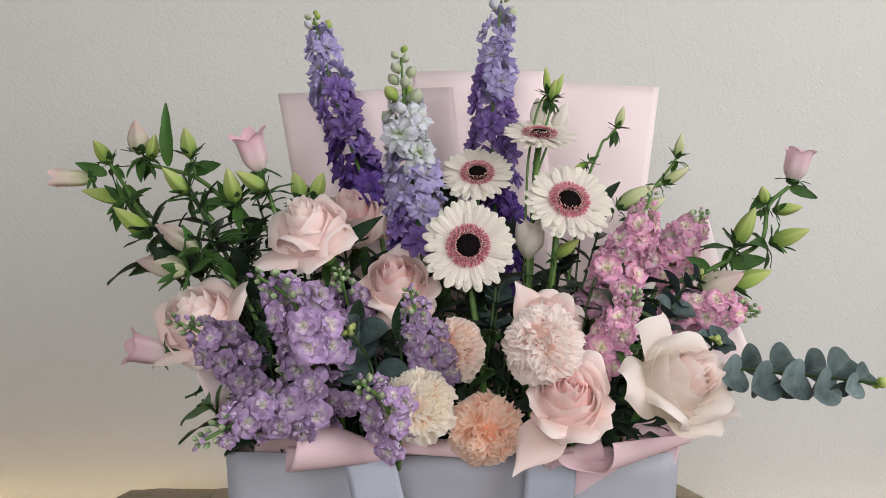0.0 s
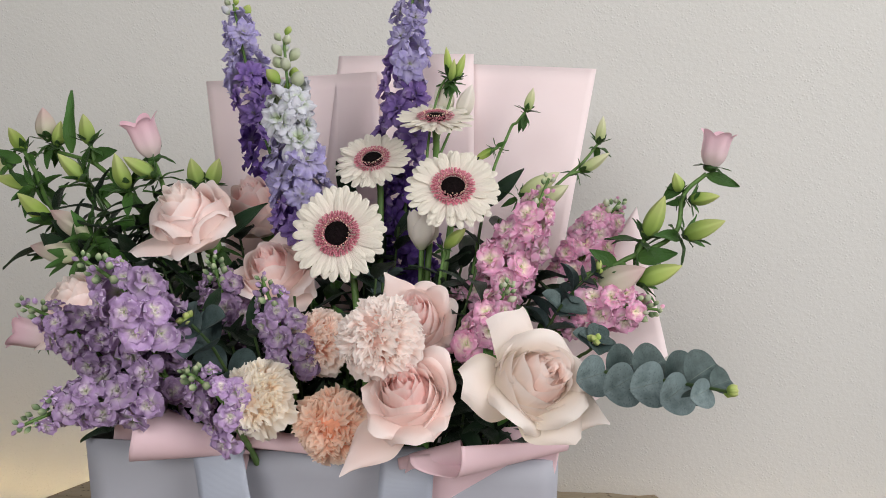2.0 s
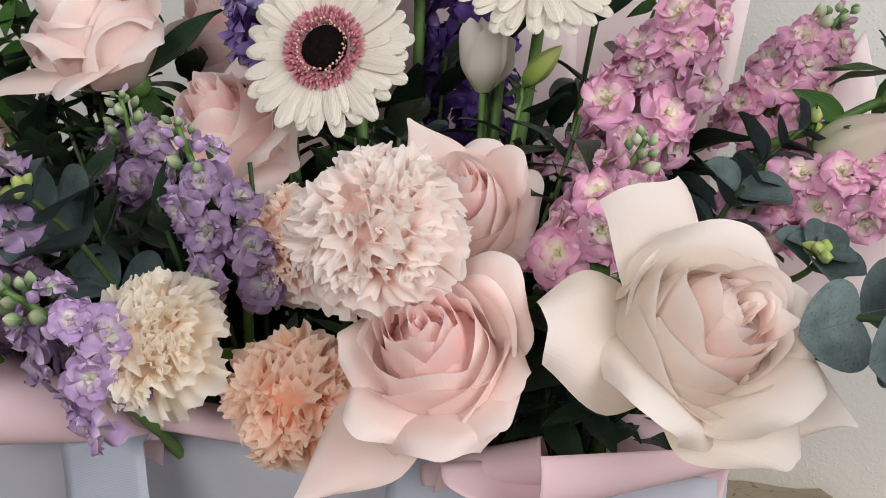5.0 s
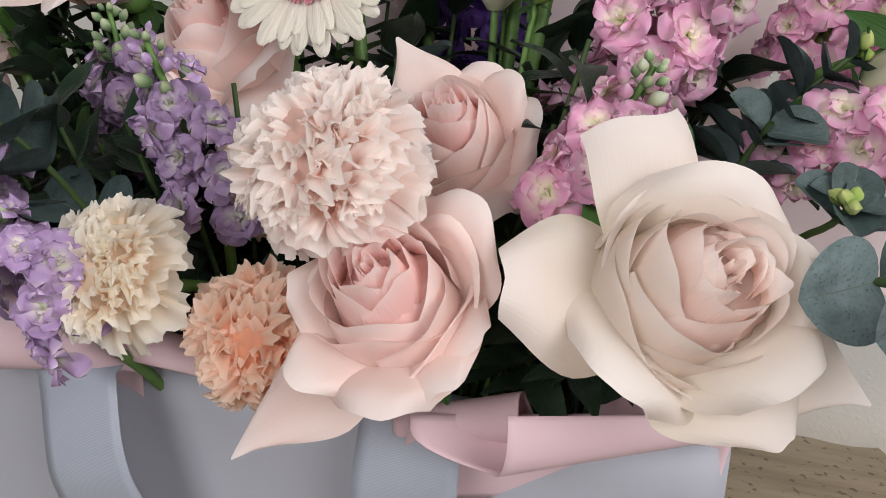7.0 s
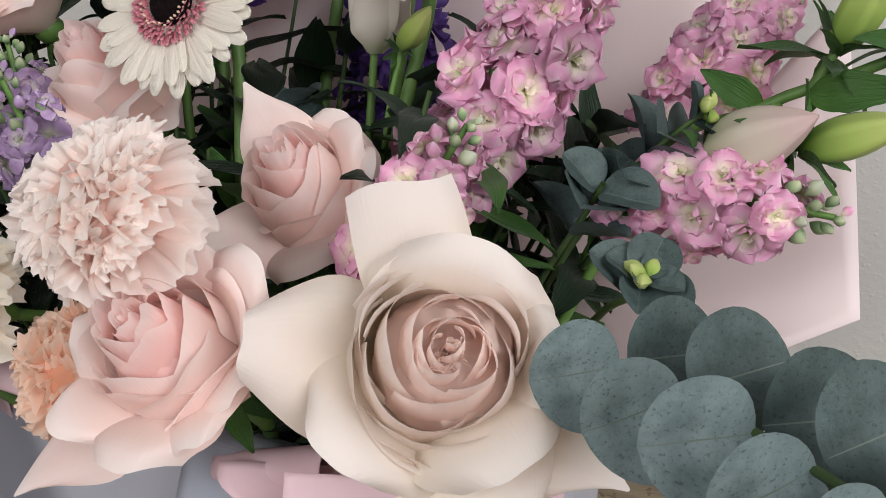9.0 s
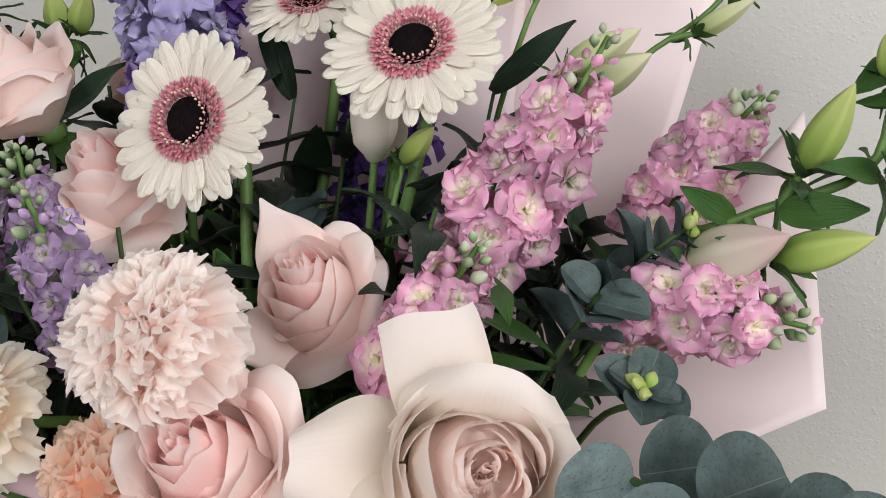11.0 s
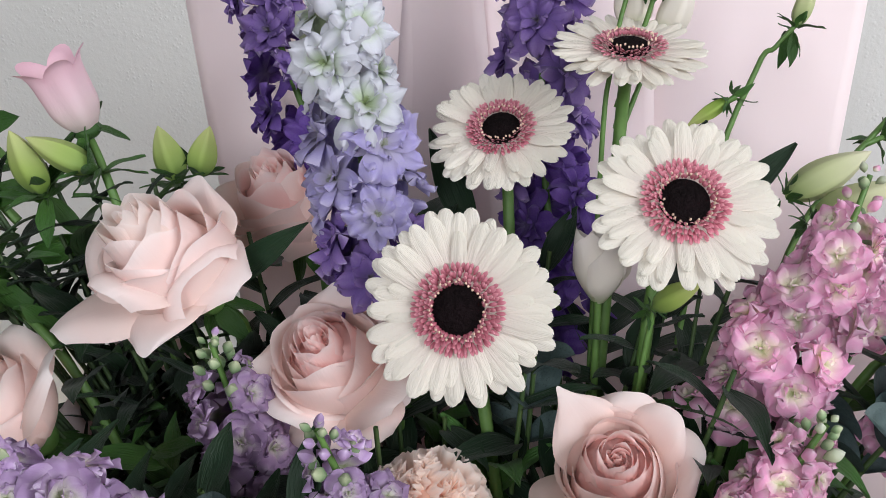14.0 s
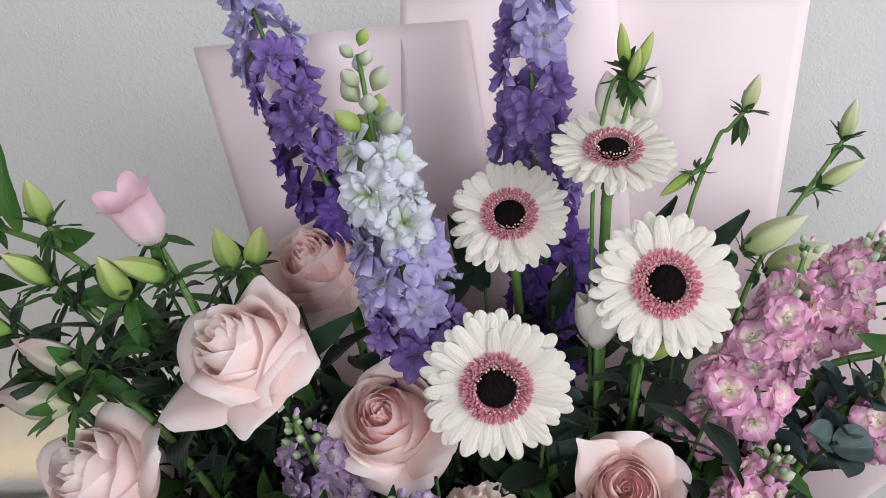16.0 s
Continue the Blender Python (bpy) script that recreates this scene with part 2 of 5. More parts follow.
FOAM = plain_material("wet_floral_foam", (0.010, 0.016, 0.010), (0.02, 0.03, 0.018), 80, 0.9)


def paper_glow(paper, tint, share):
    """Wrapping paper lets some light through."""
    n, l = paper.node_tree.nodes, paper.node_tree.links
    p = n["Principled BSDF"]
    tr = n.new("ShaderNodeBsdfTranslucent")
    tr.inputs["Color"].default_value = (*tint, 1)
    mix = n.new("ShaderNodeMixShader")
    mix.inputs[0].default_value = share
    l.new(p.outputs[0], mix.inputs[1])
    l.new(tr.outputs[0], mix.inputs[2])
    l.new(mix.outputs[0], n["Material Output"].inputs["Surface"])


paper_glow(PAPER, (0.92, 0.66, 0.68), 0.2)
paper_glow(PAPER_PALE, (0.97, 0.84, 0.85), 0.32)


def plaster():
    m, n, l, p = shader("rough_plaster")
    a = noise_tex(n, l, 1.6, 3)
    r = ramp(n, [(0.3, (0.60, 0.59, 0.57)), (0.7, (0.63, 0.62, 0.60))])
    l.new(a.outputs["Fac"], r.inputs[0])
    l.new(r.outputs[0], p.inputs["Base Color"])
    p.inputs["Roughness"].default_value = 0.85
    co = n.new("ShaderNodeTexCoord")
    v = n.new("ShaderNodeTexVoronoi")
    v.inputs["Scale"].default_value = 230
    l.new(co.outputs["Object"], v.inputs["Vector"])
    spots = n.new("ShaderNodeMapRange")
    spots.inputs["From Min"].default_value, spots.inputs["From Max"].default_value = 0.42, 0.08
    l.new(v.outputs["Distance"], spots.inputs["Value"])
    gate = noise_tex(n, l, 60, 4)
    g2 = n.new("ShaderNodeMapRange")
    g2.inputs["From Min"].default_value, g2.inputs["From Max"].default_value = 0.38, 0.62
    l.new(gate.outputs["Fac"], g2.inputs["Value"])
    mul = n.new("ShaderNodeMath")
    mul.operation = "MULTIPLY"
    l.new(spots.outputs[0], mul.inputs[0])
    l.new(g2.outputs[0], mul.inputs[1])
    fine = noise_tex(n, l, 170, 4, 0.62)
    add = n.new("ShaderNodeMath")
    add.operation = "MULTIPLY_ADD"
    add.inputs[1].default_value = 1.6
    l.new(fine.outputs["Fac"], add.inputs[0])
    l.new(mul.outputs[0], add.inputs[2])
    bump(n, l, add.outputs[0], p, 0.5, 0.0010)
    return m


def travertine():
    m, n, l, p = shader("travertine")
    co = n.new("ShaderNodeTexCoord")
    mp = n.new("ShaderNodeMapping")
    mp.inputs["Scale"].default_value = (3.0, 26.0, 26.0)
    mp.inputs["Rotation"].default_value = (0, 0, radians(8))
    l.new(co.outputs["Object"], mp.inputs["Vector"])
    t = n.new("ShaderNodeTexNoise")
    t.inputs["Scale"].default_value, t.inputs["Detail"].default_value, t.inputs["Roughness"].default_value = 1.6, 7, 0.65
    l.new(mp.outputs[0], t.inputs["Vector"])
    r = ramp(n, [(0.25, (0.16, 0.12, 0.075)), (0.5, (0.30, 0.24, 0.16)), (0.75, (0.40, 0.33, 0.24))])
    l.new(t.outputs["Fac"], r.inputs[0])
    pits = noise_tex(n, l, 120, 3)
    pr = ramp(n, [(0.34, (0.35, 0.3, 0.25)), (0.40, (1, 1, 1))])
    l.new(pits.outputs["Fac"], pr.inputs[0])
    mx = n.new("ShaderNodeMix")
    mx.data_type, mx.blend_type = "RGBA", "MULTIPLY"
    mx.inputs[0].default_value = 0.8
    l.new(r.outputs[0], mx.inputs[6])
    l.new(pr.outputs[0], mx.inputs[7])
    l.new(mx.outputs[2], p.inputs["Base Color"])
    p.inputs["Roughness"].default_value = 0.6
    bump(n, l, t.outputs["Fac"], p, 0.5, 0.004)
    return m


PLASTER, STONE = plaster(), travertine()
# kept dark so the unseen walls bounce little light and shadows stay deep
ROOM_DARKENED = plain_material("darkened_room_paint", (0.15, 0.145, 0.14), (0.18, 0.175, 0.17), 3, 0.8)
FLOOR = plain_material("floor_boards", (0.22, 0.16, 0.11), (0.30, 0.23, 0.16), 6, 0.5)
STRIP = plain_material("strip_housing", (0.6, 0.6, 0.6), (0.7, 0.7, 0.7), 10, 0.5)


# ---- mesh helpers ----
def grid(fn, nu, nv):
    """A patch: fn(u, v) with u from -1 to 1 and v from 0 to 1."""
    verts, faces, uvs = [], [], []
    for j in range(nv + 1):
        for i in range(nu + 1):
            u, v = -1 + 2 * i / nu, j / nv
            verts.append(tuple(fn(u, v)))
            uvs.append((u * 0.5 + 0.5, v))
    for j in range(nv):
        for i in range(nu):
            a = j * (nu + 1) + i
            faces.append((a, a + 1, a + nu + 2, a + nu + 1))
    return verts, faces, uvs


def moved(g, m):
    return [tuple(m @ Vector(p)) for p in g[0]], g[1], g[2]


def mesh_of(name, grids, weld=False):
    verts, faces, uvs = [], [], []
    for g in grids:
        k = len(verts)
        verts += g[0]
        uvs += g[2]
        faces += [tuple(k + i for i in f) for f in g[1]]
    me = bpy.data.meshes.new(name)
    me.from_pydata(verts, [], faces)
    lay = me.uv_layers.new(name="UVMap")
    idx = np.empty(len(me.loops), dtype=np.int32)
    me.loops.foreach_get("vertex_index", idx)
    lay.data.foreach_set("uv", np.array(uvs, dtype=np.float32)[idx].ravel())
    me.polygons.foreach_set("use_smooth", np.ones(len(me.polygons), dtype=bool))
    if weld:
        bm = bmesh.new()
        bm.from_mesh(me)
        bmesh.ops.remove_doubles(bm, verts=bm.verts, dist=1e-5)
        bm.to_mesh(me)
        bm.free()
    return me


def part(name, me, material, parent, m=None, label=""):
    """Links a mesh as one part of a thing; m is its pose in the parent's space."""
    ob = new(name, me)
    if material is not None:
        if not me.materials:
            me.materials.append(material)
        elif me.materials[0] != material:
            ob.material_slots[0].link = "OBJECT"
            ob.material_slots[0].material = material
    ob.parent = parent
    if m is not None:
        ob.matrix_basis = m
    if label:
        tagged(ob, label)
    return ob


def thing(name, label, category, group="", at=(0, 0, 0), kind=""):
    ob = new(name)
    ob.empty_display_size = 0.02
    ob.location = at
    return tagged(ob, label, category, group, kind)


def aim(place, way, side=None, twist=0.0, scale=1.0):
    """A pose whose z points along way; its x lies towards side where that is given."""
    z = Vector(way).normalized()
    s = Vector(side) if side is not None else (Vector((1, 0, 0)) if abs(z.x) < 0.9 else Vector((0, 1, 0)))
    x = (s - z * s.dot(z)).normalized()
    y = z.cross(x)
    m = Matrix((x, y, z)).transposed().to_4x4()
    return Matrix.Translation(place) @ m @ pose(0, 0, 0, 0, 0, twist) @ Matrix.Diagonal((scale, scale, scale, 1))


def spline(points, steps=6):
    p = [Vector(q) for q in points]
    p = [p[0] * 2 - p[1]] + p + [p[-1] * 2 - p[-2]]
    out = []
    for i in range(1, len(p) - 2):
        for k in range(steps):
            t = k / steps
            a, b, c, d = p[i - 1:i + 3]
            out.append(0.5 * (2 * b + (c - a) * t + (2 * a - 5 * b + 4 * c - d) * t * t + (3 * b - a - 3 * c + d) * t ** 3))
    return out + [p[-2]]


def tube(points, r0, r1, sides=7, steps=5):
    line = spline(points, steps)
    n = len(line) - 1
    rings, prev = [], Vector((0.3, 1, 0.1))
    for i, c in enumerate(line):
        d = (line[min(i + 1, n)] - line[max(i - 1, 0)]).normalized()
        x = (prev - d * prev.dot(d)).normalized()
        prev = x
        rings.append((c, x, d.cross(x), r0 + (r1 - r0) * i / n))

    def fn(u, v):
        c, x, y, r = rings[round(v * n)]
        a = math.pi * (u + 1)
        return c + (x * math.cos(a) + y * math.sin(a)) * r
    return grid(fn, sides, n)


def stem_to(head, back, foot, r0=0.0028, r1=0.0022, sides=7):
    """A stem from its foot in the box up to the back of a flower head."""
    f, h = Vector(foot), Vector(head)
    mid = f.lerp(h, 0.55) + Vector((0, 0.006, 0.01))
    return tube([f, mid, h + Vector(back) * 0.03, h], r0, r1, sides)


HEADS = []


# ---- petals ----
def strap_petal(length, width, lift, droop, r):
    ph = r.uniform(0, 6)

    def fn(u, v):
        v = 1 - (1 - v) ** 1.7
        tip = max(0, (v - 0.80) / 0.20)
        w = width * (0.45 + 0.55 * math.sin(min(1, v * 1.35) * math.pi / 2)) * (0.12 + 0.88 * math.sqrt(max(0, 1 - tip ** 2.2))) * (1 - 0.16 * max(0, v - 0.55) / 0.45)
        x = length * v * (1 - 0.02 * math.exp(-(u / 0.2) ** 2) * (v > 0.98))
        z = lift * v - droop * v * v + 0.005 * math.cos(u * 7) * (1 - tip) - 0.018 * u * u + 0.012 * math.sin(2 * v + ph) * v
        return (x, u * w * 0.5 + 0.012 * math.sin(3 * v + ph) * v, z)
    return grid(fn, 8, 11)


def cup_petal(R, H, half, curl, r, point=0.02, base=0.16, close=0.25, slope=0.12, belly=0.55, arch=0.18):
    """One wrapped petal of a rose: it bellies out, closes in again, lips over at its rim and ends in an uneven arch."""
    a, b = r.uniform(0, 6), r.uniform(0, 6)
    lead = 1 if r.random() < 0.85 else -1
    turn = 0.13 * lead
    fold, fw = r.uniform(-0.7, 0.7), r.uniform(0.0, 0.035)

    def fn(u, v):
        w = half * (0.50 + 0.50 * math.sin(math.pi * (0.12 + 0.44 * v)))
        ang = u * w
        rr = R * (base + (1 - base) * math.sin(min(1, v / belly) * math.pi / 2)) * (1 - close * max(0, (v - belly * 0.8) / (1 - belly * 0.8)) ** 1.7)
        top = 1 - arch * abs(u) ** 2.4 - slope * (max(0, lead * u + 0.3) / 1.3) ** 2 + point * math.exp(-(u / 0.28) ** 2) + 0.018 * math.sin(u * 3 + a) + 0.008 * math.sin(u * 11 + b)
        z = H * v * (1 - (1 - top) * min(1, v / 0.5))
        e = max(0, v - 0.76) / 0.24
        rr += curl * e * e * (1 + 0.45 * math.sin(2.4 * u + b)) - R * turn * u * v + 0.02 * R * math.sin(4 * u + b) * v - R * fw * math.exp(-((u - fold) / 0.2) ** 2) * v
        z -= curl * 0.75 * e ** 3
        return (rr * math.cos(ang), rr * math.sin(ang), z)
    return grid(fn, 16, 14)


def guard_petal(tip, H, width, blunt, r, roll=0.35, lift=0.55):
    """A large guard petal that leaves the base at the origin along z, bends out and ends at tip; its sides roll back.
    blunt: width of its end, from 0.1 (a drawn-out point) to 1 (square, with a folded rim)."""
    p2 = Vector(tip)
    rho = math.hypot(p2.x, p2.y)
    out = Vector((p2.x, p2.y, 0)) / max(rho, 1e-6)
    side = Vector((0, 0, 1)).cross(out)
    up = Vector((0, 0, 1))
    p0 = out * 0.004
    p1 = out * rho * 0.38 + up * max(p2.z * 0.75, lift * H)
    a, b, c = (r.uniform(0, 6) for _ in range(3))

    def fn(u, v):
        wide = math.sin(min(1, v * 1.45) * math.pi / 2) ** 0.8
        e = max(0, (v - 0.52) / 0.48)
        w = width * (0.16 + 0.84 * wide) * (1 - (1 - blunt) * e ** (1.5 if blunt < 0.5 else 2.4))
        corner = (0.10 * (1 - blunt) if blunt < 0.45 else 0.28 if blunt < 0.88 else 0.02) * abs(u) ** 2.6 + 0.02 * math.sin(3 * u + a)
        t = v * (1 - corner * v)
        p = p0 * (1 - t) ** 2 + p1 * 2 * t * (1 - t) + p2 * t * t
        d = ((p1 - p0) * (1 - t) + (p2 - p1) * t).normalized()
        n = side.cross(d)
        h = 0.13 * w * u * u * (1 - 1.7 * v) - roll * 0.55 * w * max(0, abs(u) - 0.45) ** 2 * v * 2.4
        h += 0.016 * w * math.sin(3 * u + a) * v + 0.010 * w * math.sin(6 * u + 5 * v + b) * v + 0.012 * width * math.sin(7 * v + c) * v
        h -= 0.10 * width * max(0, (v - 0.86) / 0.14) ** 2 * blunt
        return p + side * (u * w * 0.5 * (1 - 0.10 * roll * abs(u) * v)) - n * h
    return grid(fn, 14, 16)


def fan_petal(length, width, ruffle, recurve, r, teeth=11):
    """A carnation petal: a narrow claw that opens into a ruffled, toothed fan."""
    a, b, c = (r.uniform(0, 6) for _ in range(3))

    def fn(u, v):
        w = width * (0.16 + 0.84 * v ** 1.2)
        jag = 0.045 * (abs((u * teeth + a) % 2 - 1) - 0.5) * (v > 0.95)
        x = length * (v - 0.5 * recurve * v ** 3) * (1 - 0.18 * u * u + jag)
        z = recurve * length * v ** 2.4 + ruffle * v ** 1.4 * (math.sin(4.6 * u + a) + 0.8 * math.sin(12.5 * u + b) * v) + 0.08 * length * math.sin(2.6 * v + c) * v
        y = u * w * 0.5 * (1 - 0.14 * v * abs(math.sin(3 * u + c)))
        return (x, y, z)
    return grid(fn, 24, 9)


def round_petal(length, width, bend, r, point=0.0, wave=0.12):
    a, b = r.uniform(0, 6), r.uniform(0, 6)

    def fn(u, v):
        v = 1 - (1 - v) ** 1.7
        w = width * (0.30 + 0.70 * math.sin(min(1, v * 1.3) * math.pi / 2)) * (0.10 + 0.90 * math.sqrt(max(0, 1 - max(0, (v - 0.55) / 0.45) ** (2.4 - point))))
        w *= min(1, v * 6)
        x = length * v * (1 - 0.08 * u * u)
        z = bend * length * v * v + wave * width * v * math.sin(3.2 * u + a) + 0.06 * length * (math.sin(5 * v + b) - math.sin(b)) + 0.05 * width * v * v * math.sin(8 * u + b) - 0.10 * width * u * u * v
        return (x, u * w * 0.5, z)
    return grid(fn, 6, 6)


def leaf_grid(length, width, bend, r, teeth=0, fold=0.25, tip=1.0):
    a = r.uniform(0, 6)

    def fn(u, v):
        w = width * math.sin(math.pi * min(1, (v * 0.94 + 0.03)) ** 0.75) ** (0.9 * tip)
        w *= 1 + (0.10 * (((v * teeth) % 1) - 0.5) if teeth and abs(u) > 0.9 else 0)
        x = length * v
        z = fold * width * abs(u) * 0.5 - bend * length * v * v + 0.05 * width * math.sin(9 * v + a + u)
        return (x, u * w * 0.5, z)
    return grid(fn, 4, 12)


def disc_leaf(bend, r):
    """A round leaf of unit size, lightly folded along its midrib."""
    a = r.uniform(0, 6)

    def fn(u, v):
        x = (1 - math.cos(math.pi * v)) / 2
        w = math.sin(math.pi * v) ** 0.9 * (1 + 0.02 * math.sin(9 * v + a))
        z = 0.27 * abs(u) * w - bend * x * x + 0.02 * math.sin(7 * x + 3 * u + a) * w
        return (x, u * w * 0.5, z)
    return grid(fn, 8, 14)


def spindle(length, radius, fat=0.4, ribs=0, sides=10, rings=8):
    """A closed bud along z."""
    def fn(u, v):
        a = math.pi * (u + 1)
        s = math.sin(math.pi * v ** (math.log(0.5) / math.log(fat))) ** 0.8 if 0 < v < 1 else 0.03
        rr = radius * s * (1 + (0.12 * math.cos(ribs * a) if ribs else 0))
        return (rr * math.cos(a), rr * math.sin(a), length * v)
    return grid(fn, sides, rings)


def ball(radius, squash=1.0, sides=8, rings=5):
    def fn(u, v):
        a, t = math.pi * (u + 1), math.pi * v
        return (radius * math.sin(t) * math.cos(a), radius * math.sin(t) * math.sin(a), radius * squash * -math.cos(t))
    return grid(fn, sides, rings)


# shared small meshes
r0 = random.Random(11)
GERB_PETALS = [mesh_of("gerbera_petal", [strap_petal(1.0, 0.215, 0.08 + 0.015 * k, 0.05 + 0.03 * (k % 3), r0)]) for k in range(5)]
for me in GERB_PETALS:
    me.transform(Matrix.Scale(1.0, 4))
CARN_PETALS = [mesh_of("carnation_petal", [fan_petal(1.0, 0.92 + 0.12 * (k % 3), 0.075 + 0.018 * (k % 4), 0.26 + 0.08 * (k % 3), r0)]) for k in range(7)]
HEART_PETALS = [mesh_of("rose_heart_petal", [fan_petal(1.0, 0.9, 0.10 + 0.02 * k, 0.12, r0, 2)]) for k in range(4)]
SKIRT_PETALS = [mesh_of("carnation_skirt_petal", [fan_petal(1.0, 1.10 + 0.10 * (k % 3), 0.055 + 0.012 * (k % 3), 0.22 + 0.05 * k, r0)]) for k in range(4)]


def paler(g, k, start=0.0):
    """Inner petals show the pale colour of the throat; start and k choose the stretch of the petal's colours."""
    return g[0], g[1], [(u, start + v * k) for u, v in g[2]]


def stock_floret(r):
    gs = []
    for ring, (cnt, ln, tilt, pale) in enumerate(((5, 1.0, 5, 1.0), (5, 0.82, 28, 1.0), (4, 0.58, 50, 0.62), (3, 0.33, 72, 0.34))):
        for k in range(cnt):
            az = 360 / cnt * k + ring * 37 + r.uniform(-14, 14)
            g = round_petal(ln * r.uniform(0.88, 1.08), ln * r.uniform(0.90, 1.15), r.uniform(-0.40, 0.10), r, wave=0.16)
            gs.append(moved(paler(g, pale), pose(0, 0, 0, 0, 0, az) @ pose(0, 0, 0, r.uniform(-18, 18), -(tilt + r.uniform(-14, 14)), 0)))
    return gs


def delph_floret(r):
    gs = []
    for ring, (cnt, ln, tilt, pale) in enumerate(((7, 1.0, 8, 1.0), (6, 0.86, 26, 1.0), (6, 0.60, 46, 0.8), (3, 0.22, 75, 0.1))):
        for k in range(cnt):
            az = 360 / cnt * k + ring * 31 + r.uniform(-9, 9)
            g = round_petal(ln * r.uniform(0.9, 1.06), ln * r.uniform(0.54, 0.70), r.uniform(-0.34, 0.10), r, point=0.5, wave=0.20)
            gs.append(moved(paler(g, pale), pose(0, 0, 0, 0, 0, az) @ pose(0, 0, 0, r.uniform(-14, 14), -(tilt + r.uniform(-9, 9)), 0)))
    return gs


STOCK_FLORETS = [mesh_of("stock_floret", stock_floret(r0), True) for _ in range(5)]
DELPH_FLORETS = [mesh_of("delphinium_floret", delph_floret(r0), True) for _ in range(4)]
SMALL_BUD = mesh_of("bud", [spindle(1.0, 0.32, 0.52, 4)])
LEAVES = [mesh_of("leaf", [leaf_grid(1.0, 0.40, 0.15 + 0.12 * k, r0, teeth=9 if k % 2 else 0)]) for k in range(4)]
EUC_LEAVES = [mesh_of("eucalyptus_leaf", [disc_leaf(0.04 + 0.06 * k, r0)]) for k in range(3)]
SEPAL = mesh_of("sepal", [leaf_grid(1.0, 0.42, 0.35, r0, teeth=4)])


# ---- things ----
def gerbera(c, way, radius, foot, twist=0.0, seed=1):
    r = random.Random(seed)
    HEADS.append((Vector(c), radius * 0.8))
    t = thing("gerbera", "creamy white gerbera with pink ring and black centre on green stem", "flower", "gerberas in the arrangement", c)
    m = aim((0, 0, 0), way, twist=twist)
    for ring, (cnt, ln, tilt, z) in enumerate(((25, 1.0, 0, -0.006), (24, 0.95, 3, -0.003), (14, 0.78, 5, 0.0))):
        for k in range(cnt):
            az = 360 / cnt * (k + 0.5 * ring) + r.uniform(-3.5, 3.5)
            s = radius * ln * r.uniform(0.94, 1.04)
            q = m @ pose(0, 0, z * radius * 10 * 0.1, 0, 0, az) @ pose(0, 0, 0, r.uniform(-4, 4), -(tilt + r.uniform(-2, 3)), 0) @ Matrix.Diagonal((s, s * r.uniform(0.9, 1.12), s, 1))
            part("petal", GERB_PETALS[r.randrange(5)], GERB, t, q)
    # ring of short tubular florets round the dark disc
    gs = []
    for row in range(5):
        cnt = 38 + 4 * row
        for k in range(cnt):
            az = 360 / cnt * (k + 0.5 * (row % 2)) + r.uniform(-4, 4)
            rr = radius * (0.245 + 0.032 * row)
            g = round_petal(radius * (0.075 + 0.010 * row), radius * 0.045, -0.2, r, wave=0.1)
            gs.append(moved(g, m @ pose(0, 0, radius * (0.12 - 0.006 * row), 0, 0, az) @ pose(rr, 0, 0, 0, -(66 - 11 * row) + r.uniform(-12, 12), 0)))
    part("ring_floret", mesh_of("ring_floret", gs), GERB_RING, t, label="dusty pink ring of tiny florets")["kind"] = "stuff"
    gs = [moved(ball(radius * 0.27, 0.35, 16, 8), m @ pose(0, 0, radius * 0.07))]
    disc = part("disc", mesh_of("disc", gs), GERB_DISC, t, label="black velvety disc")
    gs = []
    for k in range(34):
        a = k * math.tau / 34 + r.uniform(-0.05, 0.05)
        rr = radius * r.uniform(0.25, 0.31)
        gs.append(moved(ball(radius * 0.016, 1.3, 5, 3), m @ pose(rr * math.cos(a), rr * math.sin(a), radius * r.uniform(0.19, 0.23))))
    part("stamen", mesh_of("stamen", gs), POLLEN, disc)["kind"] = "stuff"
    gs = [moved(grid(lambda u, v: (radius * (0.08 + 0.28 * v ** 0.7) * math.cos(math.pi * u), radius * (0.08 + 0.28 * v ** 0.7) * math.sin(math.pi * u), radius * (-0.30 + 0.27 * v)), 14, 4), m)]
    part("calyx", mesh_of("calyx", gs), STEM, t)
    w = -Vector(way).normalized()
    o = w * radius * 0.28
    part("stem", mesh_of("stem", [stem_to(o, w, Vector(foot) - Vector(c), 0.0032, 0.0030, 8)]), STEM, t)
    return t


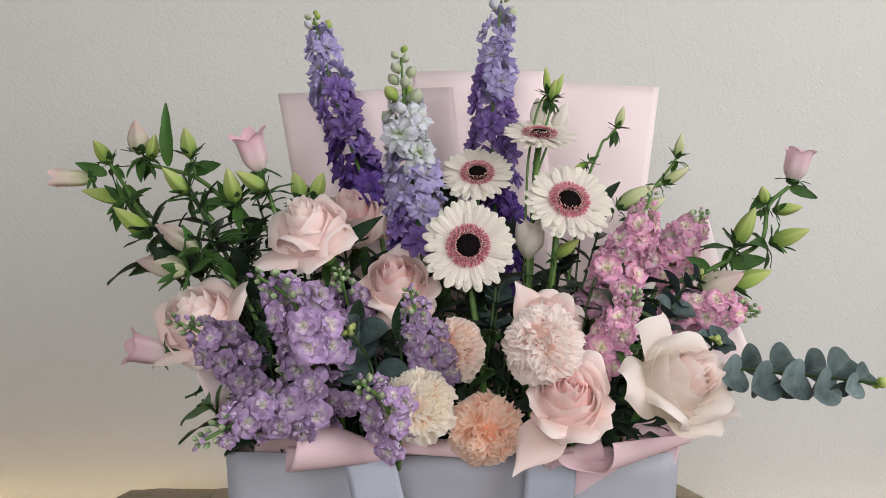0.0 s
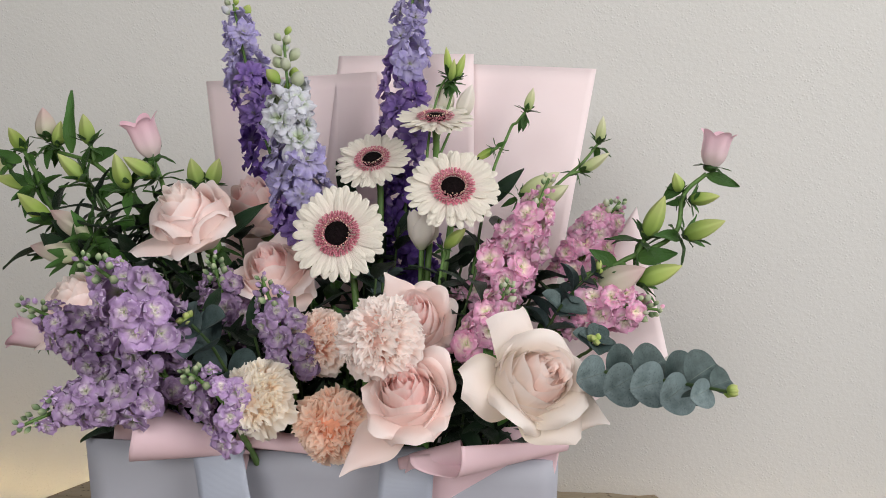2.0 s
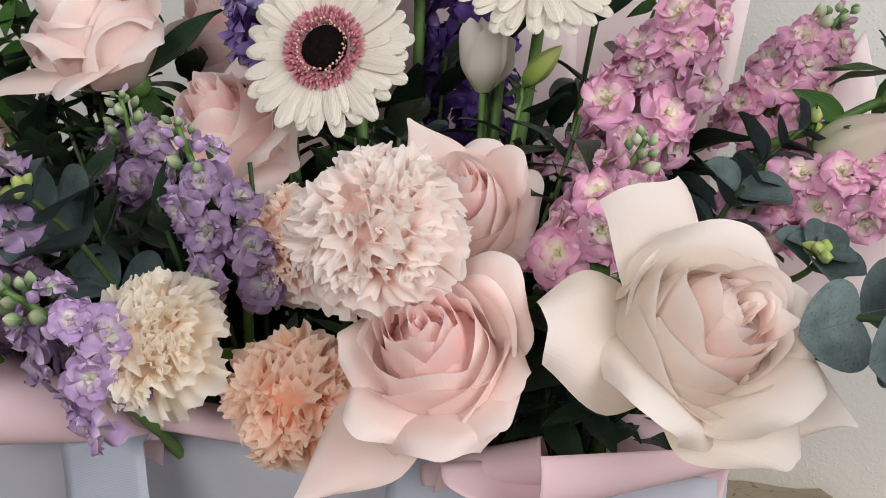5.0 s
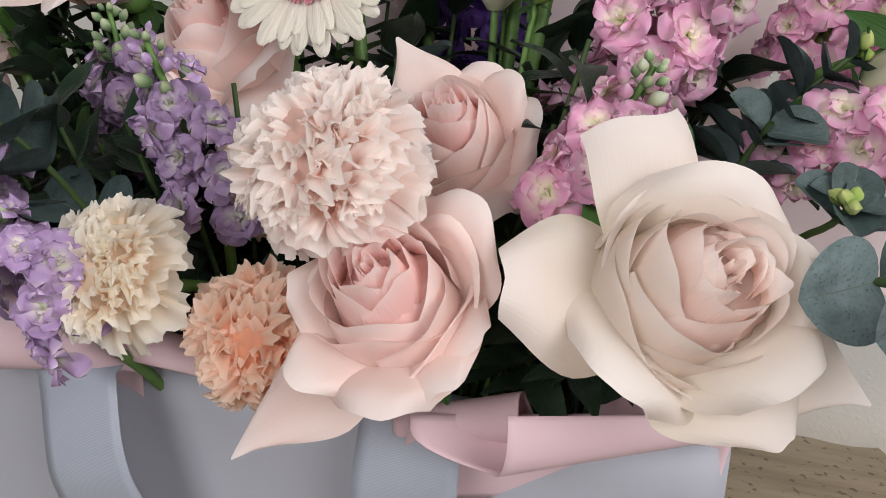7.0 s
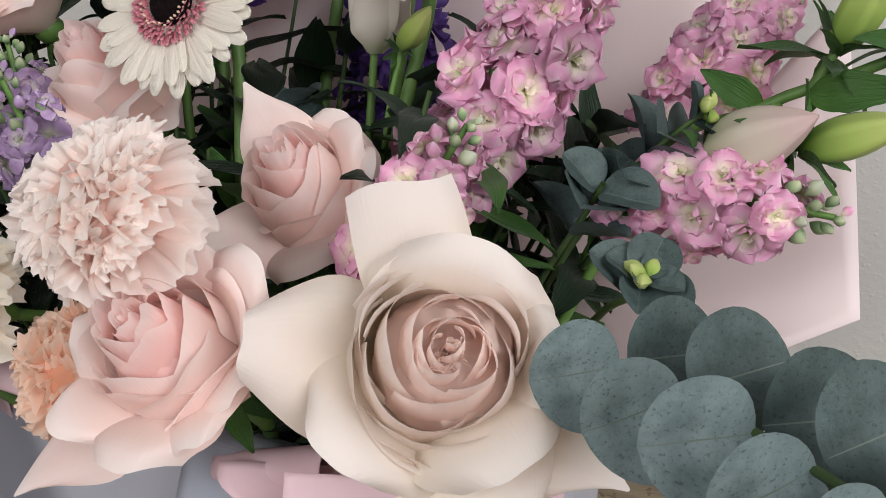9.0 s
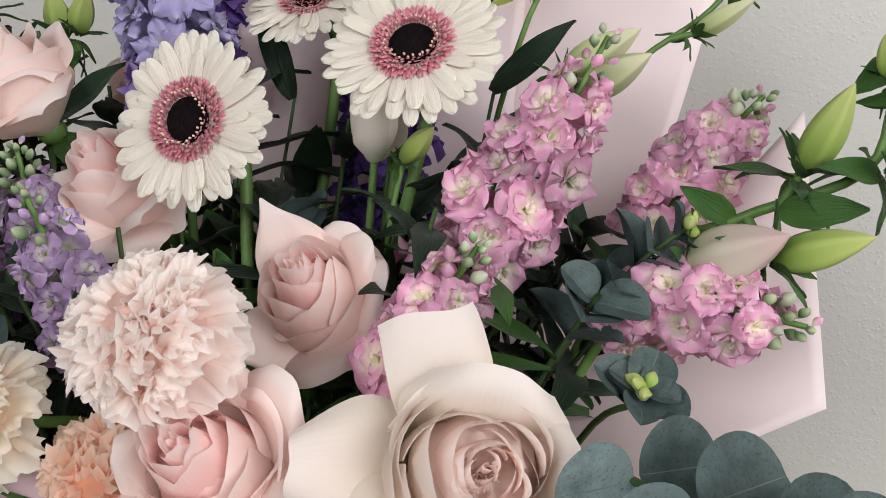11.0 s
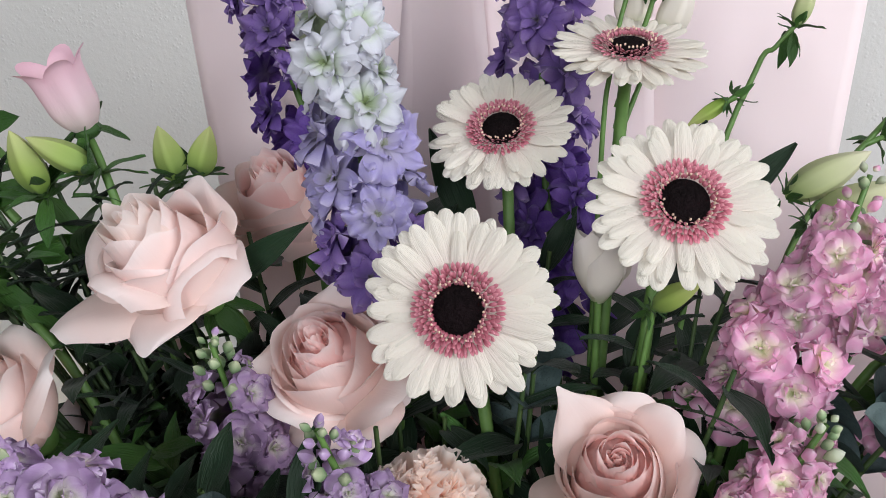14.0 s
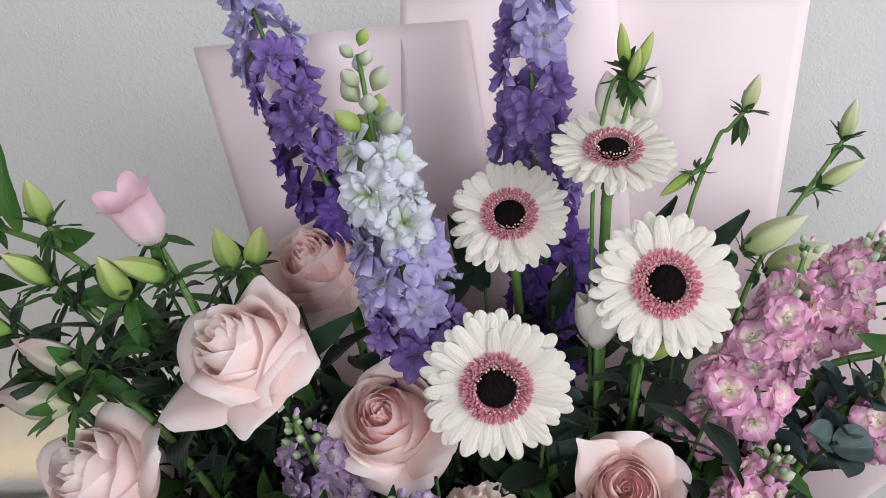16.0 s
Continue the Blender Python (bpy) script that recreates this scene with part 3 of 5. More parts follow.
def rose(c, way, radius, height, foot, inner, outer, label, guards=(), seed=1, shut=0.26, full=1.0):
    """A garden rose: a tight spiral heart, wrapped petals round it, smooth shell petals outside, then guard petals
    given by the place of their tip from the head's middle, their width and how blunt they end."""
    r = random.Random(seed)
    HEADS.append((Vector(c), radius * 1.5))
    t = thing("rose", label, "rose", "roses in the arrangement", c)
    m = aim((0, 0, 0), way, twist=r.uniform(0, 360)) @ pose(0, 0, -height * 0.55)
    layers = []
    for k in range(10):
        q = k / 9
        layers.append((0.06 + 0.34 * q, 1.07 + 0.03 * q, 1.75 - 0.45 * q, 0.015, 0.45 - 0.12 * q, 0.08, inner))
    for k in range(10):
        q = k / 9
        layers.append((0.45 + 0.33 * q, 1.09 - 0.12 * q, 1.28 - 0.05 * q, 0.03 + 0.06 * q, 0.36 - (0.36 - shut) * 0.6 * q, 0.14, inner if q < 0.6 else outer))
    for k in range(8):
        q = k / 7
        layers.append((0.82 + 0.22 * q, 0.93 - 0.16 * q, 1.25, (0.06 + 0.12 * q) * full, shut * (1 - 0.35 * q), 0.20, outer))
    for k, (R, H, half, curl, close, arch, tone) in enumerate(layers):
        q = k / len(layers)
        g = cup_petal(radius * R, height * H * r.uniform(0.97, 1.02), half, radius * curl, r, 0.02 + 0.07 * q * q, 0.16, close, 0.05 + 0.09 * q, 0.66 - 0.06 * q, arch)
        az = k * 137.5 + r.uniform(-20, 20)
        tilt = r.uniform(-3, 3) * (1 - 0.5 * q) + 2.0 * q * q
        squash = Matrix.Diagonal((r.uniform(0.92, 1.04), r.uniform(0.95, 1.06), 1, 1))
        part("petal", mesh_of("petal", [g]), tone, t, m @ pose(r.uniform(-0.03, 0.03) * radius, r.uniform(-0.03, 0.03) * radius, 0, 0, 0, az) @ pose(0, 0, 0, 0, tilt, 0) @ squash)
    # added filler dome that brightens the crevices of the heart
    core = paler(grid(lambda u, v: bounce_dome(u, v, radius * 0.74, seed), 36, 12), 0.0, 0.8)
    part("petal_core", mesh_of("petal_core", [moved(core, m @ pose(0, 0, height * 0.90 - radius * 0.70))]), inner, t)
    for k in range(4):
        s = radius * r.uniform(0.40, 0.52)
        q = m @ pose(r.uniform(-0.08, 0.08) * radius, r.uniform(-0.08, 0.08) * radius, height * 0.95 - s, r.uniform(-10, 10), -90 + r.uniform(-10, 10), 0) @ pose(0, 0, 0, r.uniform(0, 360), 0, 0)
        part("petal", HEART_PETALS[k % 4], inner, t, q @ Matrix.Diagonal((s, s * 0.6, s, 1)))
    stand = aim((0, 0, 0), way) @ pose(0, 0, -height * 0.53)
    for (dx, dy, dz, wd, blunt) in guards:
        tip = stand.inverted() @ Vector((dx, dy, dz))
        g = guard_petal(tip, height, wd, blunt, r, r.uniform(0.25, 0.55))
        part("guard_petal", mesh_of("guard_petal", [g]), outer, t, stand)
    back = -Vector(way).normalized()
    gs = [moved(ball(radius * 0.30, 0.9, 10, 6), m)]
    hip = part("hip", mesh_of("hip", gs), STEM, t)
    for k in range(5):
        part("sepal", SEPAL, LEAF, hip, m @ pose(0, 0, 0, 0, 0, 72 * k + 20) @ pose(0, 0, -0.004, 0, 35, 0) @ Matrix.Scale(radius * 0.9, 4))
    part("stem", mesh_of("stem", [stem_to(back * height * 0.6, back, Vector(foot) - Vector(c), 0.003, 0.0032)]), STEM, t)
    return t


def bounce_dome(u, v, radius, seed):
    """A crumpled filler dome, added inside a head to bounce light and block dark crevices between petals."""
    a, th = math.pi * u, v * math.pi * 0.55
    d = Vector((math.sin(th) * math.cos(a), math.sin(th) * math.sin(a), math.cos(th)))
    n = noise.noise(d * 6 + Vector((seed, 0, 0))) + 0.5 * noise.noise(d * 15 + Vector((seed, 3, 0)))
    return d * radius * (0.92 + 0.10 * n)


def carnation(c, way, radius, tone, label, foot, seed=1, count=72):
    r = random.Random(seed)
    HEADS.append((Vector(c), radius * 1.1))
    t = thing("carnation", label, "carnation", "carnations in the arrangement", c)
    m = aim((0, 0, 0), way, twist=r.uniform(0, 360)) @ pose(0, 0, -radius * 0.55)
    ring = 18
    for k in range(ring):
        ln = radius * r.uniform(1.04, 1.20)
        az = 360 / ring * k * 2.618 + r.uniform(-12, 12)
        polar = 62 + 36 * ((k + 0.5) / ring) + r.uniform(-6, 6)
        q = m @ pose(0, 0, radius * 0.18, 0, 0, az) @ pose(0, 0, 0, 0, -(90 - polar), 0) @ pose(0, 0, 0, 180 + r.uniform(-16, 16), 0, 0)
        part("petal", SKIRT_PETALS[r.randrange(4)], CARN[tone], t, q @ Matrix.Diagonal((ln, ln * 0.95, ln, 1)))
    # added filler dome that bounces light out between the ruffles
    core = paler(grid(lambda u, v: bounce_dome(u, v, radius * 0.72, seed), 40, 14), 0.0, 0.4)
    part("petal_core", mesh_of("petal_core", [moved(core, m @ pose(0, 0, radius * 0.30))]), CARN[tone], t)
    for k in range(count - ring):
        d = math.sqrt((k + 0.5) / (count - ring))
        az = k * 137.5 + r.uniform(-25, 25)
        ln = radius * (1.02 - 0.30 * d * d) * r.uniform(0.88, 1.05)
        lean = 40 * d + r.uniform(-11, 11)
        q = m @ pose(0, 0, radius * 0.28, 0, 0, az) @ pose(radius * 0.44 * d, 0, 0, 0, lean - 90, 0) @ pose(0, 0, 0, 180 + r.uniform(-1, 1) * (175 - 105 * d), 0, 0)
        part("petal", CARN_PETALS[r.randrange(7)], CARN[tone], t, q @ Matrix.Diagonal((ln, ln * 0.72, ln, 1)))
    back = -Vector(way).normalized()
    part("calyx", mesh_of("calyx", [moved(spindle(radius * 0.9, radius * 0.26, 0.6), m @ pose(0, 0, -radius * 0.75))]), STEM, t)
    part("stem", mesh_of("stem", [stem_to(back * radius * 1.1, back, Vector(foot) - Vector(c), 0.0025, 0.0025)]), STEM, t)
    return t


def flower_spike(name, label, category, group, tip, end, foot, count, size, girth, meshes, tones, seed, buds=8, bud_tone=None, first=0.10, bud_size=0.0075, top_small=0.45, bend=(0, 0, 0)):
    """A spike: florets round a stem from tip to end, buds at the tip. tones: material by height, as a function."""
    r = random.Random(seed)
    a, b = Vector(tip), Vector(end)
    t = thing(name, label, category, group, b)
    bow = Vector(bend)

    def on(q):
        return a.lerp(b, q) + bow * (4 * q * (1 - q)) - b
    axis = (a - b).normalized()
    x = axis.orthogonal().normalized()
    y = axis.cross(x)
    part("stem", mesh_of("stem", [tube([Vector(foot) - b, (Vector(foot) - b) * 0.45 + Vector((0, 0, 0.01)), on(1), on(0.66), on(0.33), on(0)], 0.003, 0.0012)]), STEM, t)
    for k in range(count):
        q = first + (1 - first) * ((k + 0.5) / count) ** 0.9
        az = k * 2.39996 + r.uniform(-0.35, 0.35)
        out = x * math.cos(az) + y * math.sin(az)
        s = size * (top_small + (1 - top_small) * min(1, (q - first) / 0.35 + 0.25)) * r.uniform(0.85, 1.12)
        p = on(q) + out * girth * min(1, 0.45 + q) * r.uniform(0.8, 1.15)
        way = out + axis * r.uniform(0.1, 0.7) + Vector((r.uniform(-0.2, 0.2), -0.15, r.uniform(-0.1, 0.2)))
        f = part("floret", meshes[r.randrange(len(meshes))], tones(q, r), t, aim(p, way, twist=r.uniform(0, 360), scale=s))
    for k in range(buds):
        q = first * (k / max(1, buds - 1)) * 1.9 - 0.02
        az = k * 2.39996
        out = x * math.cos(az) + y * math.sin(az)
        s = bud_size * (0.6 + 0.55 * k / buds) * r.uniform(0.85, 1.15)
        p = on(q) + out * girth * 0.42 * (0.25 + k / buds)
        part("bud", SMALL_BUD, bud_tone[r.randrange(len(bud_tone))], t, aim(p, out * 0.8 + axis, scale=s))
    return t


def bud_on(parent, a, b, radius, tone, green=LEAF, sepals=5, seed=1, fat=0.4, leafy=1.0):
    """A bud from a to b with a calyx of pointed sepals, as parts of a plant. Places are in the parent's space."""
    r = random.Random(seed)
    a, b = Vector(a), Vector(b)
    ln = (b - a).length
    bud = part("bud", mesh_of("bud", [moved(spindle(ln * 1.08, radius * (1.22 if leafy >= 1 else 0.85), fat, 5, 20, 10), aim(a, b - a))]), tone, parent)
    for k in range(sepals + 2):
        q = aim(a, b - a, twist=360 / (sepals + 2) * k + r.uniform(-15, 15)) @ pose(radius * 0.3, 0, 0, 0, -(56 + r.uniform(-28, 18)), 0) @ Matrix.Scale(ln * r.uniform(0.48, 0.68) * leafy, 4)
        part("sepal", SEPAL, green, bud, q)
    for k in range(5):
        q = aim(a, b - a, twist=72 * k + r.uniform(-30, 30)) @ pose(0, 0, -0.003, 0, r.uniform(-25, 60), 0) @ Matrix.Scale(ln * r.uniform(0.55, 0.85) * leafy, 4)
        part("leaf", LEAVES[r.randrange(4)], green, parent, q)


def bell_on(parent, a, b, radius, tone, seed=1, flare=0.35):
    r = random.Random(seed)
    a, b = Vector(a), Vector(b)
    ln = (b - a).length
    ph = r.uniform(0, 6)

    def fn(u, v):
        an = math.pi * (u + 1)
        lob = abs(math.cos(2.5 * an + ph))
        e = max(0, v - 0.72) / 0.28
        rr = radius * (0.35 + 0.65 * math.sin(min(1, v * 2.6) * math.pi / 2) ** 0.8) * (0.84 + 0.16 * v) * (1 + 0.06 * math.cos(5 * an + 2 * ph)) + radius * flare * e * e * (0.05 + 1.0 * lob)
        z = ln * (v + 0.26 * e * (lob - 0.7)) - ln * 0.10 * e ** 3 * lob
        return (rr * math.cos(an), rr * math.sin(an), z)
    bell = part("bell", mesh_of("bell", [moved(grid(fn, 40, 14), aim(a, b - a))]), tone, parent)
    part("bell_base", mesh_of("bell_base", [moved(ball(radius * 0.55, 0.6, 10, 6), aim(a, b - a))]), LEAF, parent)
    for k in range(5):
        q = aim(a, b - a, twist=72 * k + r.uniform(-15, 15)) @ pose(radius * 0.3, 0, 0, 0, -(25 + r.uniform(-45, 25)), 0) @ Matrix.Scale(ln * 0.42, 4)
        part("sepal", SEPAL, LEAF, bell, q)


def leaf_on(parent, a, b, width, tone=LEAF, teeth=True, face=(0, -1, 0.3)):
    a, b = Vector(a), Vector(b)
    ln = (b - a).length
    x = (b - a).normalized()
    f = Vector(face)
    z = (f - x * f.dot(x)).normalized()
    m = Matrix.Translation(a) @ Matrix((x, z.cross(x), z)).transposed().to_4x4() @ Matrix.Diagonal((ln, width / 0.34, ln, 1))
    return part("leaf", LEAVES[1 if teeth else 0], tone, parent, m)


def branch(name, label, category, group, paths, stem_material=STEM, r=0.0022):
    """A stemmed plant in the world's space: its stems as parts."""
    o = Vector(paths[0][0])
    t = thing(name, label, category, group, o)
    for p in paths:
        part("stem", mesh_of("stem", [tube([Vector(q) - o for q in p], r, r * 0.7)]), stem_material, t)
    return t, o


# ---- the room ----
def block(name, lo, hi, material, label, category, kind="structure"):
    bm = bmesh.new()
    bmesh.ops.create_cube(bm, size=1)
    for v in bm.verts:
        v.co = Vector([lo[i] + (v.co[i] + 0.5) * (hi[i] - lo[i]) for i in range(3)])
    me = bpy.data.meshes.new(name)
    bm.to_mesh(me)
    bm.free()
    me.materials.append(material)
    return tagged(new(name, me), label, category, kind=kind)


block("wall_north", (-1.9, 1.24, -0.75), (1.9, 1.34, 2.0), PLASTER, "off-white rough plaster wall behind the flowers", "wall")
# unseen walls, added to close the room; their dark colour limits fill light
block("wall_west", (-2.0, -2.4, -0.75), (-1.9, 1.34, 2.0), ROOM_DARKENED, "unseen grey-beige side wall, darkened to cut bounce light", "wall")
block("wall_south_lower", (-1.9, -2.3, -0.75), (1.9, -2.2, 0.85), ROOM_DARKENED, "unseen grey-beige wall under a window, darkened to cut bounce light", "wall")
block("wall_south_upper", (-1.9, -2.3, 1.95), (1.9, -2.2, 2.0), ROOM_DARKENED, "unseen grey-beige wall over a window, darkened to cut bounce light", "wall")
block("wall_south_left", (-1.9, -2.3, 0.85), (-1.05, -2.2, 1.95), ROOM_DARKENED, "unseen grey-beige wall beside a window, darkened to cut bounce light", "wall")
block("wall_south_right", (0.45, -2.3, 0.85), (1.9, -2.2, 1.95), ROOM_DARKENED, "unseen grey-beige wall beside a window, darkened to cut bounce light", "wall")
block("wall_east_lower", (1.9, -2.4, -0.75), (2.0, 1.34, 0.45), ROOM_DARKENED, "unseen grey-beige wall under a window, darkened to cut bounce light", "wall")
block("wall_east_upper", (1.9, -2.4, 1.95), (2.0, 1.34, 2.0), ROOM_DARKENED, "unseen grey-beige wall over a window, darkened to cut bounce light", "wall")
block("wall_east_near", (1.9, -2.4, 0.45), (2.0, -1.3, 1.95), ROOM_DARKENED, "unseen grey-beige wall beside a window, darkened to cut bounce light", "wall")
block("wall_east_far", (1.9, 0.6, 0.45), (2.0, 1.34, 1.95), ROOM_DARKENED, "unseen grey-beige wall beside a window, darkened to cut bounce light", "wall")
block("floor", (-2.0, -2.4, -0.80), (2.0, 1.34, -0.75), FLOOR, "brown wooden floor of the room", "floor")
block("ceiling", (-2.0, -2.4, 2.0), (2.0, 1.34, 2.06), ROOM_DARKENED, "unseen grey-beige ceiling, darkened to cut bounce light", "ceiling")
block("light_strip", (-1.3, 1.16, -0.15), (1.1, 1.21, -0.13), STRIP, "slim warm light strip behind the slab", "light strip", "structure")


def slab():
    """A stone slab with straight chamfered corners and a broken back edge."""
    r = random.Random(4)
    outline = [(-0.52, 0.44), (0.46, 0.44), (0.50, 0.80), (0.352, 1.078), (0.322, 1.132)]
    n = 46
    for k in range(n + 1):
        x = 0.318 - (0.318 + 0.425) * k / n
        y = 1.127 - 0.020 * max(0, (0.0 - x) / 0.43) ** 1.3 + 0.006 * noise.noise((x * 14, 3.1, 0)) + 0.004 * noise.noise((x * 45, 7.7, 0))
        outline.append((x, y))
    outline += [(-0.47, 1.02), (-0.56, 0.78)]
    bm = bmesh.new()
    top = [bm.verts.new((x, y, 0.0)) for x, y in outline]
    bot = [bm.verts.new((x + r.uniform(-0.003, 0.003), y + r.uniform(-0.006, 0.002), -0.06)) for x, y in outline]
    bm.faces.new(top)
    bm.faces.new(bot[::-1])
    for i in range(len(top)):
        j = (i + 1) % len(top)
        bm.faces.new((top[i], bot[i], bot[j], top[j]))
    bmesh.ops.recalc_face_normals(bm, faces=bm.faces)
    me = bpy.data.meshes.new("stone_top")
    bm.to_mesh(me)
    bm.free()
    t = thing("side_table", "travertine stone table with a broken rough back edge", "table", at=(0, 0.78, -0.75))
    part("stone_top", me, STONE, t, pose(0, -0.78, 0.75))
    bm = bmesh.new()
    bmesh.ops.create_cube(bm, size=1)
    for v in bm.verts:
        v.co = Vector((v.co.x * 0.5, v.co.y * 0.32, 0.345 + v.co.z * 0.69))
    bmesh.ops.bevel(bm, geom=list(bm.edges), offset=0.02, segments=2, affect="EDGES")
    me = bpy.data.meshes.new("plinth")
    bm.to_mesh(me)
    bm.free()
    part("plinth", me, STONE, t)


slab()


# ---- the gift box ----
def gift_box():
    t = thing("gift_box", "lavender-grey card gift box standing on the stone table", "box", at=(0.015, 0.74, 0.0))
    # rim corners: front left, front right, back right, back left
    top = [(-0.174, 0.655, 0.238), (0.199, 0.690, 0.226), (0.185, 0.835, 0.228), (-0.188, 0.800, 0.238)]
    o = Vector((0.015, 0.74, 0.0))
    cx = Vector((0.0055, 0.745, 0))
    for k, nm in enumerate(("front_panel", "side_panel", "back_panel", "side_panel")):
        a, b = Vector(top[k]), Vector(top[(k + 1) % 4])
        along = (b - a).normalized()
        out = along.cross(Vector((0, 0, 1))).normalized()

        def fn(u, v, a=a, b=b, out=out, k=k):
            p = a.lerp(b, (u + 1) / 2)
            bow = (0.004 if k in (0, 2) else 0.002) * (1 - u * u) * (0.3 + 0.7 * v)
            q = Vector((p.x, p.y, p.z * v))
            q.x += (cx.x - p.x) * 0.025 * (1 - v)
            q.z += 0.0015 * math.sin(u * 5 + k) * v
            return q + out * bow - o
        me = mesh_of(nm, [grid(fn, 24, 10)])
        ob = part(nm, me, BOX, t)
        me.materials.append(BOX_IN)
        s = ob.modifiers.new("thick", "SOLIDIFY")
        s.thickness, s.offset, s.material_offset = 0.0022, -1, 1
    me = mesh_of("bottom_panel", [grid(lambda u, v: Vector((0.005 + u * 0.178, 0.66 + v * 0.165, 0.003)) - o, 2, 2)])
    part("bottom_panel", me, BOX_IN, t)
    # two ribbon handles hang down the front
    for x0, y0, w, lean, ph in ((-0.0590, 0.650, 0.041, 0.020, 0.4), (0.083, 0.664, 0.041, 0.004, 2.1)):
        def strip(u, v, x0=x0, y0=y0, w=w, lean=lean, ph=ph):
            s = v * 1.12
            if s < 0.12:
                q = s / 0.12
                return Vector((x0 + u * w / 2, y0 + 0.020 - 0.030 * q, 0.228 + 0.012 * math.sin(q * math.pi * 0.75))) - o
            q = (s - 0.12)
            x = x0 + u * w / 2 + lean * q * 1.6 + 0.004 * math.sin(5 * q + ph)
            y = y0 - 0.010 - 0.007 * math.sin(min(1, q * 2.2) * math.pi) - 0.005 * math.sin(7 * q + ph + 0.8 * u) * min(1, q * 4)
            return Vector((x, y, 0.2355 - 0.17 * q)) - o
        ob = part("ribbon_handle", mesh_of("ribbon_handle", [grid(strip, 8, 40)]), RIBBON, t, label="pale blue-grey satin ribbon handle")
        s = ob.modifiers.new("thick", "SOLIDIFY")
        s.thickness, s.offset = 0.0007, 0
    return t


gift_box()
block("floral_foam", (-0.165, 0.70, 0.004), (0.175, 0.79, 0.195), FOAM, "dark wet floral foam inside the gift box", "foam", "")


# ---- pink wrapping paper ----
def sheet(name, fn, label, nu=24, nv=24, thick=0.0006, paper=None):
    paper = paper or PAPER
    t = tagged(new(name, mesh_of(name, [grid(fn, nu, nv)])), label, "wrapping paper", "sheets of wrapping paper")
    t.data.materials.append(paper)
    s = t.modifiers.new("thick", "SOLIDIFY")
    s.thickness = thick
    return t


def quad_sheet(bl, br, tr, tl, bow=0.012, ph=0.0):
    bl, br, tr, tl = (Vector(p) for p in (bl, br, tr, tl))

    def fn(u, v):
        s = (u + 1) / 2
        p = bl.lerp(br, s).lerp(tl.lerp(tr, s), v)
        p.y += bow * (1 - u * u) * (0.4 + 0.6 * v) + 0.003 * math.sin(4 * u + ph) * v
        return p
    return fn


sheet("paper_sheet", quad_sheet((-0.10, 0.815, 0.16), (0.05, 0.815, 0.16), (0.01, 0.925, 0.535), (-0.176, 0.930, 0.528), 0.003, 0.5), "pale pink wrapping paper sheet standing behind the flowers", paper=PAPER_PALE)
sheet("paper_sheet", quad_sheet((-0.06, 0.822, 0.16), (0.12, 0.822, 0.16), (0.108, 0.938, 0.552), (-0.032, 0.938, 0.552), -0.002, 2.0), "pale pink wrapping paper sheet standing behind the flowers", paper=PAPER_PALE)
sheet("paper_sheet", quad_sheet((0.02, 0.828, 0.16), (0.165, 0.80, 0.16), (0.231, 0.932, 0.535), (0.06, 0.945, 0.545), 0.003, 3.0), "pale pink wrapping paper sheet standing behind the flowers", paper=PAPER_PALE)
sheet("paper_sheet", quad_sheet((0.10, 0.81, 0.17), (0.172, 0.75, 0.215), (0.292, 0.795, 0.283), (0.268, 0.865, 0.405), 0.010, 1.0), "pale pink wrapping paper flared out beside the stocks", paper=PAPER_PALE)
sheet("paper_sheet", quad_sheet((-0.16, 0.70, 0.18), (-0.09, 0.80, 0.18), (-0.17, 0.845, 0.36), (-0.215, 0.72, 0.285), 0.008, 4.0), "pale pink wrapping paper flared out beside the stocks", paper=PAPER_PALE)


def scroll(a, b, r_a, r_b, turn0, turn1, tail, label, mouth=0.0):
    """Paper rolled outwards over the rim: a cone from a to b, with a tail that goes down inside the box."""
    a, b = Vector(a), Vector(b)
    ax = (b - a).normalized()
    up = (Vector((0, 0, 1)) - ax * ax.z).normalized()
    out = up.cross(ax)
    if out.y > 0:
        out = -out

    def fn(u, v):
        s = (u + 1) / 2
        reach = 1 - max(0, min(1, (v - 0.35) / 0.27))
        s -= mouth * (1 - s) * reach * reach * (3 - 2 * reach)
        c = a.lerp(b, s)
        rr = r_a + (r_b - r_a) * max(0, s)
        if v < 0.3:
            th = radians(turn0)
            e = c + (out * math.cos(th) + up * math.sin(th)) * rr
            return e - up * tail * (1 - v / 0.3) - out * 0.022 * (1 - v / 0.3)
        th = radians(turn0 + (turn1 - turn0) * (v - 0.3) / 0.7)
        k = 1 - 0.12 * (v - 0.3)
        return c + (out * math.cos(th) + up * math.sin(th)) * rr * k
    return sheet("paper_scroll", fn, label, 26, 40)


scroll((-0.116, 0.630, 0.258), (-0.036, 0.652, 0.238), 0.0240, 0.0030, 150, -150, 0.05, "pink wrapping paper rolled outwards over the box rim", 0.26)
scroll((-0.046, 0.653, 0.246), (0.050, 0.664, 0.234), 0.0085, 0.0075, 165, -20, 0.05, "pink wrapping paper folded over the box rim")
scroll((0.122, 0.642, 0.248), (0.204, 0.688, 0.241), 0.0200, 0.0070, 205, 392, 0.05, "pink wrapping paper looped outwards over the box rim", 0.28)
scroll((0.128, 0.660, 0.240), (0.080, 0.656, 0.230), 0.0100, 0.0060, 165, -60, 0.05, "pink wrapping paper folded over the box rim")
